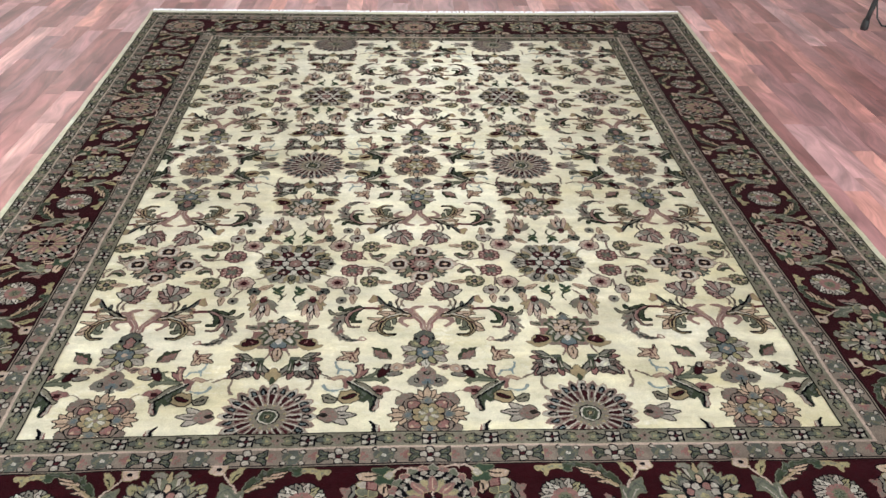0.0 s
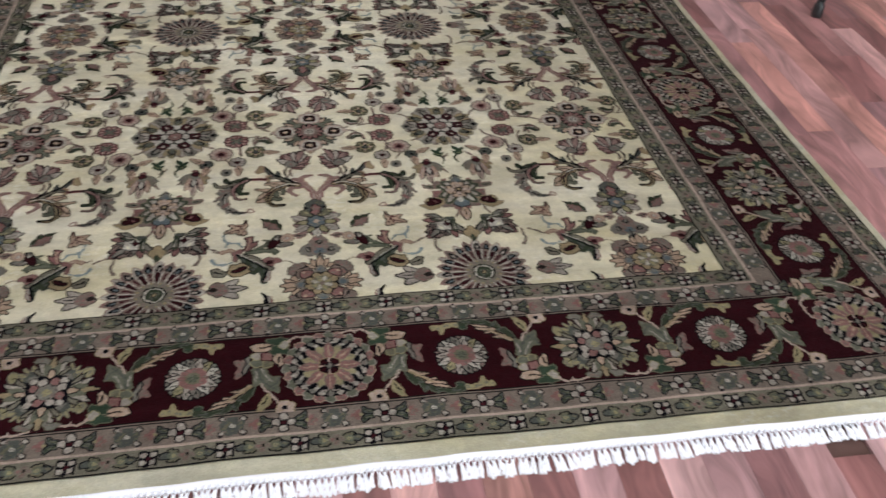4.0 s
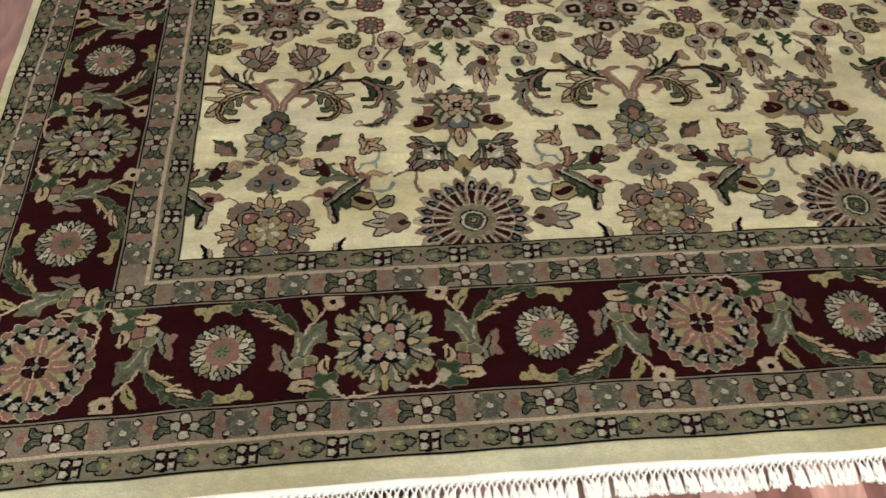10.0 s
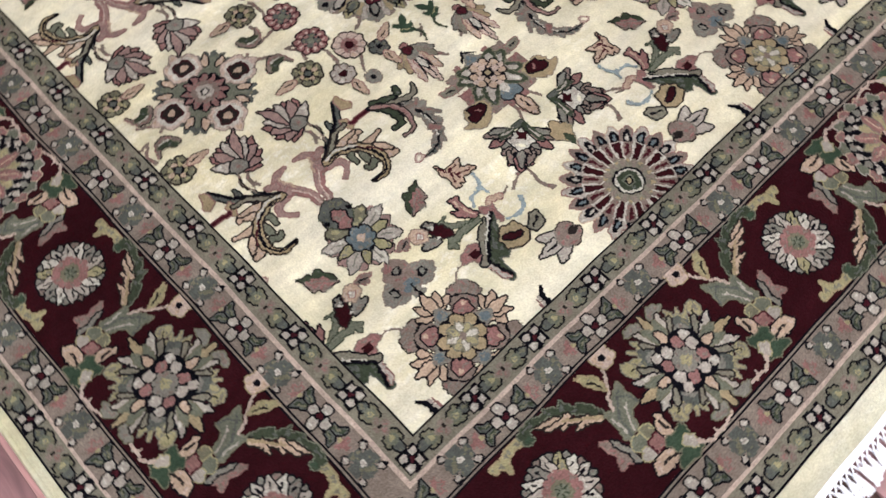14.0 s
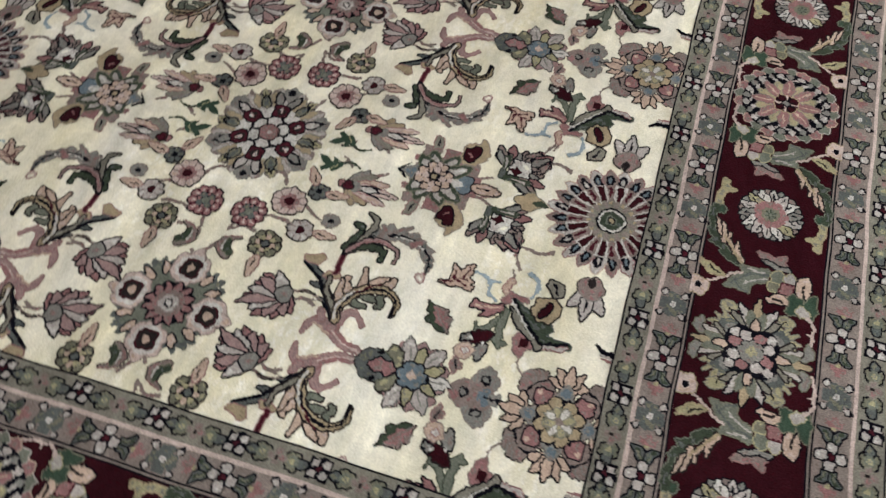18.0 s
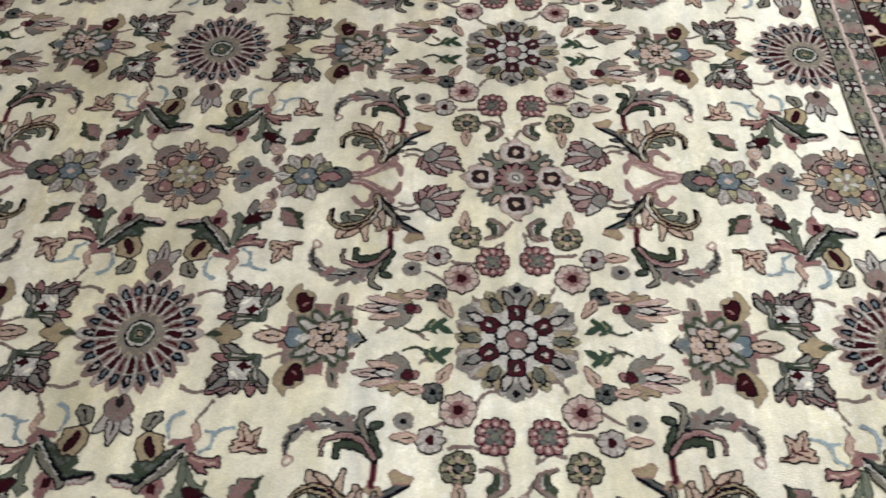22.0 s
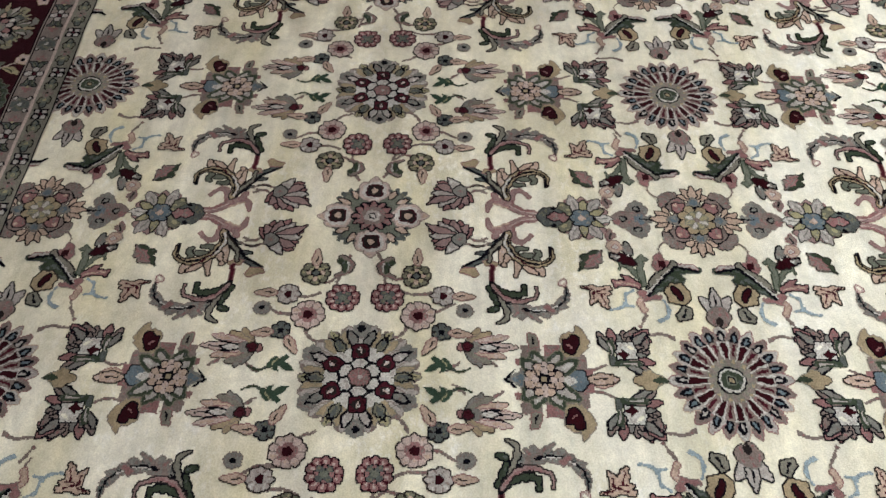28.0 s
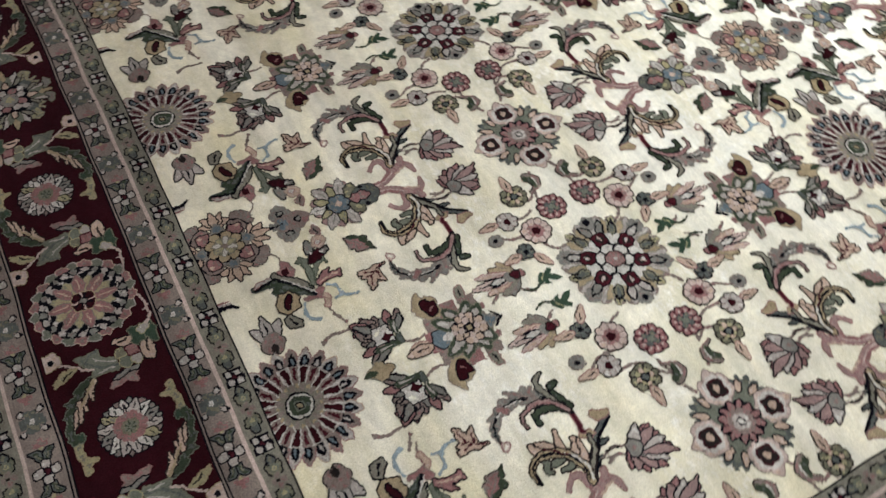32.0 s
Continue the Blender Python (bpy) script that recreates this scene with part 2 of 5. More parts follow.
def part(name, bm, material, parent, label=""):
    me = bpy.data.meshes.new(name)
    bm.to_mesh(me)
    bm.free()
    me.materials.append(material)
    ob = new(name, me)
    ob.parent = parent
    return tagged(ob, label) if label else ob


def box(bm, x0, x1, y0, y1, z0, z1):
    bmesh.ops.create_cube(bm, size=1, matrix=Matrix.LocRotScale(((x0 + x1) / 2, (y0 + y1) / 2, (z0 + z1) / 2), None, (x1 - x0, y1 - y0, z1 - z0)))


def slab(name, boxes, material, label, category):
    bm = bmesh.new()
    for b in boxes:
        box(bm, *b)
    me = bpy.data.meshes.new(name)
    bm.to_mesh(me)
    bm.free()
    me.materials.append(material)
    return tagged(new(name, me), label, category, kind="structure")


X0, X1, Y0, Y1, H = -4.6, 5.6, -5.0, 6.6, 3.0
floor = slab("floor", [(X0, X1, Y0, Y1, -0.10, -0.006)], GAP, "reddish cherry laminate floor of staggered strips", "floor")
slab("ceiling", [(X0 - 0.2, X1 + 0.2, Y0 - 0.2, Y1 + 0.2, H, H + 0.15)], CEILING_PAINT, "plain white painted ceiling over the showroom", "ceiling")
slab("wall_west", [(X0 - 0.2, X0, Y0 - 0.2, Y1 + 0.2, -0.1, H)], WALL_PAINT, "plain off-white painted showroom wall", "wall")
slab("wall_east", [(X1, X1 + 0.2, Y0 - 0.2, Y1 + 0.2, -0.1, H)], WALL_PAINT, "plain off-white painted showroom wall", "wall")
slab("wall_north", [(X0, X1, Y1, Y1 + 0.2, -0.1, H)], WALL_PAINT, "plain off-white painted showroom wall", "wall")
slab("wall_south", [(X0, -0.2, Y0 - 0.2, Y0, -0.1, H), (5.4, X1, Y0 - 0.2, Y0, -0.1, H), (-0.2, 5.4, Y0 - 0.2, Y0, -0.1, 0.4), (-0.2, 5.4, Y0 - 0.2, Y0, 2.9, H)],
     WALL_PAINT, "off-white wall with a wide shop window", "wall")

# ---- the rug: layout ----
A, B = 0.378, 0.659              # half repeats of the field across and along
FX, FY0, FY1 = 0.935, -0.058, 2.694   # the field's edges
END, SIDE = 0.462, 0.446         # from the field's edge to the rug's edge
TOP = 0.012                      # height of the pile
K = 0.0023                       # one knot


LEAN = (-0.0043, -0.0126, 0.0037, -0.0002, 0.9858, 0.0128, 0.0074, 0.0198, -0.002, 0.0065)
SWAY = (1.2899, 0.9859, 0.0124, 0.0031, 0.0122, 0.001, 0.0008, 0.0014, 0.006, 0.0044)


def warp(x, y):
    """The hand-knotted rug is not quite square: its sides lean and bow a little, and its outer columns stand wider."""
    side, d = (1 if x > 0 else -1), abs(x)
    if A < d <= 2 * A:
        d += 0.016 * (d - A) / A
    elif 2 * A < d < FX:
        d += 0.016 * (FX - d) / (FX - 2 * A)
    elif FX < d < FX + 0.107:
        d += 0.009 * (d - FX) / 0.107
    elif FX < d < FX + 0.307:
        d += 0.009 + 0.004 * (d - FX - 0.107) / 0.2
    elif FX < d:
        d += 0.013 - 0.018 * (d - FX - 0.307) / (SIDE - 0.307)
    x, y = side * d, y - 1.3
    power = [x ** i * y ** j for i in range(4) for j in range(4 - i)]
    wx, wy = sum(c * p for c, p in zip(LEAN, power)), sum(c * p for c, p in zip(SWAY, power))
    return wx + 0.0035 * noise.noise((x * 3, y * 9, 0.3)), wy + 0.0035 * noise.noise((x * 9, y * 3, 7.7))


rug = tagged(new("rug"), "large cream and maroon hand-knotted floral rug with white fringe", "rug")


def steps(a, b, d=0.03):
    n = max(1, int(round((b - a) / d)))
    return [a + (b - a) * i / n for i in range(n + 1)]


def sheet_data(x0, x1, y0, y1, z, verts, faces):
    xs, ys = steps(x0, x1), steps(y0, y1)
    base = len(verts)
    for y in ys:
        for x in xs:
            wx, wy = warp(x, y)
            verts.append((wx, wy, z))
    n = len(xs)
    for j in range(len(ys) - 1):
        for i in range(n - 1):
            k = base + j * n + i
            faces.append((k, k + 1, k + n + 1, k + n))


def ring(name, d0, d1, colour, parent, z=TOP + 0.0018, label=""):
    verts, faces = [], []
    a0, a1, b0, b1, c0, c1 = FX + d0, FX + d1, FY0 - d0, FY0 - d1, FY1 + d0, FY1 + d1
    sheet_data(-a1, a1, b1, b0, z, verts, faces)
    sheet_data(-a1, a1, c0, c1, z, verts, faces)
    sheet_data(-a1, -a0, b0, c0, z, verts, faces)
    sheet_data(a0, a1, b0, c0, z, verts, faces)
    return link_mesh(name, verts, faces, [WOOL[colour]], parent, label)


# backing with its thickness, bare pale pile at the ends and a bound selvage along the sides
def backing():
    x1, y0, y1 = FX + SIDE - 0.008, FY0 - END, FY1 + END
    loop = [(x, y0) for x in steps(-x1, x1)] + [(x1, y) for y in steps(y0, y1)[1:]] + [(x, y1) for x in reversed(steps(-x1, x1)[:-1])] + [(-x1, y) for y in reversed(steps(y0, y1)[1:-1])]
    verts, faces = [], []
    sheet_data(-x1, x1, y0, y1, TOP, verts, faces)
    n, k = len(loop), len(verts)
    for x, y in loop:
        wx, wy = warp(x, y)
        verts += [(wx, wy, TOP), (wx, wy, 0.0005)]
    for i in range(n):
        j = (i + 1) % n
        faces.append((k + 2 * i, k + 2 * i + 1, k + 2 * j + 1, k + 2 * j))
    return link_mesh("end_band", verts, faces, [WOOL["edge"]], rug, "plain pale straw pile at the ends")


backing()


def selvage(side):
    bm = bmesh.new()
    rings = []
    for y in steps(FY0 - END, FY1 + END, 0.03):
        wx, wy = warp(side * (FX + SIDE - 0.006), y)
        wob = 0.0012 * noise.noise((wx, wy * 14, 3))
        rings.append([bm.verts.new((wx + wob + side * 0.007 * math.cos(a), wy, 0.0068 + 0.0064 * math.sin(a))) for a in [k * math.pi / 4 for k in range(8)]])
    for r, s in zip(rings, rings[1:]):
        for k in range(8):
            bm.faces.new((r[k], r[(k + 1) % 8], s[(k + 1) % 8], s[k]))
    for f in bm.faces:
        f.smooth = True
    part("selvage", bm, WOOL["edge"], rug, "overcast straw-coloured side cord")


selvage(-1)
selvage(1)

verts, faces = [], []
sheet_data(-FX, FX, FY0, FY1, TOP + 0.0003, verts, faces)
field = link_mesh("field", verts, faces, [WOOL["cream"]], rug, "cream wool field with an all-over floral pattern")
inner_guard = ring("inner_guard_band", 0.003, 0.046, "khaki", rug, label="khaki and taupe guard band with small flowers")
ring("outline", 0.0, 0.003, "ink", inner_guard)
ring("line", 0.046, 0.053, "pink", inner_guard)
ring("flower_stripe", 0.053, 0.098, "taupe", inner_guard)
ring("outline", 0.098, 0.101, "ink", inner_guard)
ring("line", 0.101, 0.104, "taupe", inner_guard)
ring("outline", 0.104, 0.107, "ink", inner_guard)
main_border = ring("main_border", 0.107, 0.307, "maroon", rug, label="dark maroon main border with rosettes and leaves")
outer_guard = ring("outer_guard_band", 0.375, 0.418, "khaki", rug, label="khaki and taupe guard band with small flowers")
ring("outline", 0.307, 0.310, "ink", outer_guard)
ring("line", 0.310, 0.313, "taupe", outer_guard)
ring("outline", 0.313, 0.316, "ink", outer_guard)
ring("flower_stripe", 0.316, 0.369, "taupe", outer_guard)
ring("line", 0.369, 0.375, "pink", outer_guard)
ring("outline", 0.418, 0.4215, "ink", outer_guard)


# ---- the rug: knotted motifs ----
FLECKS = {"mauve": "rose", "rose": "mauve", "slate": "mauve", "lilac": "white", "pink": "peach", "peach": "pink", "grey": "sage", "sage": "straw",
          "green": "grey", "blue": "slate", "straw": "khaki", "wine": "maroon", "white": "lilac"}


RIMMED = ("tulip", "bud", "tan_leaf", "rose_leaf", "trefoil", "curl_leaf", "khaki_drop", "peach_drop", "palmette_rosette", "calyx_flower", "lotus_bud",
          "pink_flower", "grey_flower")


class Knots:
    """A patch of knots, each with its colour, that becomes one mesh."""

    def __init__(self, x0, x1, y0, y1):
        self.x0, self.y0 = x0, y0
        nx, ny = int(math.ceil((x1 - x0) / K)), int(math.ceil((y1 - y0) / K))
        self.X, self.Y = np.meshgrid(x0 + K * (np.arange(nx) + 0.5), y0 + K * (np.arange(ny) + 0.5))
        self.c = -np.ones((ny, nx), dtype=int)
        # hand work: every outline wavers a little
        rng = np.random.default_rng(nx * 31 + ny)
        self.X = self.X + 0.0015 * self.drift(rng, 4) + 0.0016 * self.drift(rng, 2)
        self.Y = self.Y + 0.0015 * self.drift(rng, 4) + 0.0016 * self.drift(rng, 2)

    def paint(self, mask, colour, edge=None):
        if edge:
            m = np.pad(mask, 1)
            grown = m[1:-1, 1:-1] | m[:-2, 1:-1] | m[2:, 1:-1] | m[1:-1, :-2] | m[1:-1, 2:]
            if edge in ("ink", "brown", "wine"):
                grown |= m[:-2, :-2] | m[2:, 2:] | m[:-2, 2:] | m[2:, :-2]
            self.c[grown] = NAMES.index(edge)
        self.c[mask] = NAMES.index(colour)

    def polar(self, x, y, sx=1.0, sy=1.0):
        dx, dy = (self.X - x) / sx, (self.Y - y) / sy
        return np.hypot(dx, dy), np.arctan2(dy, dx)

    def disc(self, x, y, r, colour, edge=None, sx=1.0, sy=1.0):
        self.paint(self.polar(x, y, sx, sy)[0] < r, colour, edge)

    def lobes(self, x, y, n, r, depth, colour, edge=None, turn=0.0, sharp=0.7, sx=1.0, sy=1.0):
        d, a = self.polar(x, y, sx, sy)
        self.paint(d < r * (1 - depth * (1 - np.abs(np.cos(n * (a - turn) / 2)) ** sharp)), colour, edge)

    def spokes(self, x, y, n, r0, r1, share, colour, edge=None, turn=0.0, each=1):
        d, a = self.polar(x, y)
        k = (a - turn) * n / (2 * math.pi)
        near = np.abs(k - np.round(k)) < share / 2
        pick = np.mod(np.round(k), each) == 0
        self.paint((d > r0) & (d < r1) & near & pick, colour, edge)

    def petal(self, x, y, ang, length, width, colour, edge=None, tip=1.0):
        c, s = math.cos(ang), math.sin(ang)
        t = ((self.X - x) * c + (self.Y - y) * s) / length
        w = np.abs(-(self.X - x) * s + (self.Y - y) * c)
        tt = np.clip(t, 0, 1)
        self.paint((t > 0) & (t < 1) & (w < width / 2 * np.sin(math.pi * tt ** tip) ** 0.7), colour, edge)

    def ribbon(self, pts, w0, w1, colour, edge=None, jag=0.0, teeth=7, belly=0.0):
        p = [Vector((*q, 0)) for q in pts]
        p = [2 * p[0] - p[1]] + p + [2 * p[-1] - p[-2]]
        mask = np.zeros(self.X.shape, bool)
        n = 14
        m = len(pts) - 1
        for i in range(m):
            for j in range(n + (i == m - 1)):
                t = j / n
                a, b, c, d = p[i:i + 4]
                q = 0.5 * (2 * b + (c - a) * t + (2 * a - 5 * b + 4 * c - d) * t * t + (3 * b - a - 3 * c + d) * t ** 3)
                u = (i + t) / m
                w = w0 + (w1 - w0) * u + belly * math.sin(math.pi * u)
                w *= 1 + jag * (2 * ((u * teeth) % 1.0) - 1)
                mask |= (self.X - q.x) ** 2 + (self.Y - q.y) ** 2 < max(w / 2, K * 0.68) ** 2
        self.paint(mask, colour, edge)

    def shape(self, pts, colour, edge=None):
        """A closed outline, filled."""
        inside = np.zeros(self.X.shape, bool)
        for (xa, ya), (xb, yb) in zip(pts, pts[1:] + pts[:1]):
            if ya != yb:
                inside ^= ((self.Y < ya) != (self.Y < yb)) & (self.X < xa + (self.Y - ya) * (xb - xa) / (yb - ya))
        self.paint(inside, colour, edge)

    def drift(self, rng, step):
        """A smooth random field over the patch, between -1 and 1."""
        ny, nx = self.c.shape
        g = rng.uniform(-1, 1, (ny // step + 3, nx // step + 3))
        j, i = np.meshgrid(np.arange(ny) / step, np.arange(nx) / step, indexing="ij")
        a, b = j.astype(int), i.astype(int)
        fj, fi = j - a, i - b
        return (g[a, b] * (1 - fj) + g[a + 1, b] * fj) * (1 - fi) + (g[a, b + 1] * (1 - fj) + g[a + 1, b + 1] * fj) * fi

    def fleck(self, seed, rim):
        """Broad fills are flecked with a second dye."""
        rng = np.random.default_rng(seed)
        ny, nx = self.c.shape
        inner = np.ones((ny, nx), bool)
        m = np.pad(self.c, 1, constant_values=-1)
        for dj, di in ((0, 1), (2, 1), (1, 0), (1, 2)):
            inner &= m[dj:dj + ny, di:di + nx] == self.c
        spots = inner & (self.drift(rng, 3) + 0.5 * self.drift(rng, 2) > 0.4)
        base = self.c.copy()
        if rim:
            # a dark outline, broken here and there
            out = np.zeros((ny, nx), bool)
            for dj, di in ((0, 1), (2, 1), (1, 0), (1, 2)):
                out |= m[dj:dj + ny, di:di + nx] < 0
            thin = (m[1:-1, :-2] < 0) & (m[1:-1, 2:] < 0) | (m[:-2, 1:-1] < 0) & (m[2:, 1:-1] < 0)
            pale = thin | np.isin(base, [NAMES.index(n) for n in ("sky", "ink", "maroon")])
            self.c[out & (base >= 0) & ~pale & (self.drift(rng, 5) > -0.35)] = NAMES.index("brown")
        for a, b in FLECKS.items():
            self.c[spots & (base == NAMES.index(a))] = NAMES.index(b)

    def mesh(self, name):
        self.fleck(len(name) * 7 + ord(name[0]), name in RIMMED)
        ny, nx = self.c.shape
        live, done = {}, []
        for j in range(ny + 1):
            row = {}
            if j < ny:
                line, i = self.c[j], 0
                while i < nx:
                    k = i
                    while k < nx and line[k] == line[i]:
                        k += 1
                    if line[i] >= 0:
                        row[(i, k, int(line[i]))] = j
                    i = k
            for key, start in live.items():
                if key not in row:
                    done.append((*key, start, j))
                else:
                    row[key] = start
            live = row
        used = sorted({d[2] for d in done})
        verts, faces, index = [], [], []
        for a, b, col, j0, j1 in done:
            k = len(verts)
            xa, xb, ya, yb = self.x0 + a * K, self.x0 + b * K, self.y0 + j0 * K, self.y0 + j1 * K
            verts += [(xa, ya, 0), (xb, ya, 0), (xb, yb, 0), (xa, yb, 0)]
            faces.append((k, k + 1, k + 2, k + 3))
            index.append(used.index(col))
        me = bpy.data.meshes.new(name)
        me.from_pydata(verts, [], faces)
        for u in used:
            me.materials.append(WOOL[NAMES[u]])
        me.polygons.foreach_set("material_index", index)
        me.update()
        return me


def ring_angles(n, turn=0.0):
    return [turn + 2 * math.pi * k / n for k in range(n)]


def wheel_rosette():
    """Wheel of twenty-four outlined petals round alternating maroon and mauve wedges and a ringed green hub."""
    k = Knots(-0.115, 0.115, -0.115, 0.115)
    k.disc(0, 0, 0.086, "mauve")
    for i, a in enumerate(ring_angles(24)):
        k.petal(0.052 * math.cos(a), 0.052 * math.sin(a), a, 0.060 if i % 6 else 0.064, 0.0285, "mauve" if i % 2 else "lilac", "rose" if i % 4 else "peach", 0.8)
    for i, a in enumerate(ring_angles(24)):
        k.petal(0.072 * math.cos(a), 0.072 * math.sin(a), a, 0.030, 0.0155, "ink", None, 0.9)
        k.petal(0.080 * math.cos(a), 0.080 * math.sin(a), a, 0.015, 0.0058, "blue" if i % 3 else "lilac", None, 0.9)
    k.lobes(0, 0, 24, 0.0785, 0.05, "mauve")
    k.spokes(0, 0, 24, 0.040, 0.0785, 0.14, "white", turn=math.pi / 24)
    k.spokes(0, 0, 24, 0.040, 0.0785, 0.86, "lilac", turn=0.0, each=2)
    k.spokes(0, 0, 24, 0.040, 0.0760, 0.70, "maroon", turn=0.0, each=2)
    k.spokes(0, 0, 24, 0.050, 0.0740, 0.34, "wine", turn=math.pi / 12, each=2)
    k.lobes(0, 0, 24, 0.044, 0.10, "khaki")
    k.spokes(0, 0, 12, 0.029, 0.042, 0.45, "taupe")
    k.spokes(0, 0, 12, 0.036, 0.042, 0.3, "tan", turn=0.26)
    k.lobes(0, 0, 8, 0.0275, 0.07, "ink")
    k.disc(0, 0, 0.0232, "white")
    k.disc(0, 0, 0.0200, "green")
    k.disc(0, 0, 0.0105, "mist")
    k.disc(0, 0, 0.0075, "ink")
    k.disc(0, 0, 0.0048, "tan")
    return k


def snow_rosette():
    """Large rosette: lilac lobes with ink loops, tan lobes with a green heart, six wine flowers round a rose disc."""
    k = Knots(-0.120, 0.120, -0.120, 0.120)
    k.lobes(0, 0, 24, 0.107, 0.12, "mauve", None)
    for i, a in enumerate(ring_angles(6)):
        x, y = math.cos(a), math.sin(a)
        for t in (-0.42, 0.42, 0):
            k.petal(0.050 * x, 0.050 * y, a + t, 0.064 - 0.010 * abs(t), 0.027, "lilac", "mauve", 0.62)
        k.lobes(0.097 * x, 0.097 * y, 6, 0.018, 0.2, "slate", None, a)
    for a in ring_angles(6, math.pi / 6):
        x, y = math.cos(a), math.sin(a)
        for t in (-0.45, 0.45, 0):
            k.petal(0.054 * x, 0.054 * y, a + t, 0.053 - 0.014 * abs(t), 0.0200, "tan" if t else "straw", "khaki", 0.7)
        k.petal(0.058 * x, 0.058 * y, a, 0.034, 0.0150, "sage", "ink", 0.9)
        for t in (-0.55, 0, 0.55):
            k.ribbon([(0.080 * x, 0.080 * y), (0.080 * x + 0.019 * math.cos(a + t), 0.080 * y + 0.019 * math.sin(a + t))], 0.0034, 0.0030, "ink")
        k.petal(0.064 * x, 0.064 * y, a, 0.024, 0.0085, "grey", None, 0.9)
    for i, a in enumerate(ring_angles(6)):
        x, y = math.cos(a), math.sin(a)
        for t in (-0.26, 0.26) if i % 3 == 0 else (0.0,):
            k.petal(0.060 * math.cos(a + 0.5 * t), 0.060 * math.sin(a + 0.5 * t), a + 1.5 * t, 0.041, 0.0215, "ink", None, 0.9)
            k.petal(0.063 * math.cos(a + 0.5 * t), 0.063 * math.sin(a + 0.5 * t), a + 1.5 * t, 0.033, 0.0135, "lilac" if i % 2 else "slate", None, 0.9)
        k.lobes(0.099 * x, 0.099 * y, 4, 0.0075 if i % 3 == 0 else 0.004, 0.2, "ink")
    k.lobes(0, 0, 12, 0.061, 0.12, "white", None, math.pi / 12)
    for a in ring_angles(6, math.pi / 6):
        for t in (-0.2, 0.2):
            k.disc(0.051 * math.cos(a + t), 0.051 * math.sin(a + t), 0.0115, "white")
        k.disc(0.037 * math.cos(a), 0.037 * math.sin(a), 0.0085, "white")
    for a, b in zip(ring_angles(6), ring_angles(6, math.pi / 3)):
        p, q, m = (0.047 * math.cos(a), 0.047 * math.sin(a)), (0.047 * math.cos(b), 0.047 * math.sin(b)), (0.034 * math.cos(a + math.pi / 6), 0.034 * math.sin(a + math.pi / 6))
        k.ribbon([p, m, q], 0.0052, 0.0052, "ink")
        k.ribbon([m, (m[0] * 0.5, m[1] * 0.5)], 0.0050, 0.0050, "ink")
    for a in ring_angles(6):
        x, y = math.cos(a), math.sin(a)
        k.lobes(0.053 * x, 0.053 * y, 4, 0.0160, 0.25, "wine", "ink", a + 0.78)
        k.lobes(0.053 * x, 0.053 * y, 4, 0.0100, 0.3, "brown", None, a)
        k.ribbon([(0.050 * x, 0.050 * y), (0.060 * x, 0.060 * y)], 0.0032, 0.0030, "pink")
        k.disc(0.0555 * x - 0.004 * y, 0.0555 * y + 0.004 * x, 0.0022, "white")
    k.lobes(0, 0, 8, 0.0180, 0.12, "rose", "brown")
    k.spokes(0, 0, 8, 0.005, 0.016, 0.30, "mauve")
    k.disc(0, 0, 0.0048, "lilac")
    return k


def palmette_rosette():
    """Ringed rosette with four slate arms that end in peach shells, and rose corners with mauve lobes."""
    k = Knots(-0.110, 0.110, -0.110, 0.110)
    for a in ring_angles(4, math.pi / 4):
        x, y = math.cos(a), math.sin(a)
        for t in (-0.95, -0.32, 0.32, 0.95):
            k.lobes(0.064 * x + 0.017 * math.cos(a + t), 0.064 * y + 0.017 * math.sin(a + t), 5, 0.0125, 0.2, "mauve", "slate", a)
        k.ribbon([(0.062 * x - 0.026 * y, 0.062 * y + 0.026 * x), (0.070 * x, 0.070 * y), (0.062 * x + 0.026 * y, 0.062 * y - 0.026 * x)], 0.0044, 0.0044, "ink")
        k.lobes(0.047 * x, 0.047 * y, 6, 0.0235, 0.15, "mauve", None, a)
        k.lobes(0.046 * x, 0.046 * y, 4, 0.0150, 0.2, "rose", "ink", a)
        k.disc(0.055 * x, 0.055 * y, 0.0042, "peach")
    for a in ring_angles(4):
        x, y = math.cos(a), math.sin(a)
        for t in (-1.15, 1.15, -0.58, 0.58, 0):
            k.petal(0.057 * x, 0.057 * y, a + 1.2 * t, 0.036 - 0.003 * abs(t), 0.0165, "shell", "ink", 0.6)
        k.disc(0.057 * x, 0.057 * y, 0.0050, "ink")
        k.petal(0.018 * x, 0.018 * y, a, 0.044, 0.030, "slate", None, 0.8)
        k.disc(0.046 * x, 0.046 * y, 0.0075, "blue")
    k.lobes(0, 0, 8, 0.0400, 0.13, "ink", None, math.pi / 8)
    for a in ring_angles(8, math.pi / 8):
        k.disc(0.0280 * math.cos(a), 0.0280 * math.sin(a), 0.0098, "tan")
    k.lobes(0, 0, 8, 0.0255, 0.14, "sage", None, math.pi / 8)
    for i, a in enumerate(ring_angles(8, math.pi / 8)):
        k.petal(0.005 * math.cos(a), 0.005 * math.sin(a), a, 0.019, 0.0100, "white" if i % 2 else "straw", "khaki", 1.2)
    k.disc(0, 0, 0.0062, "mauve")
    return k


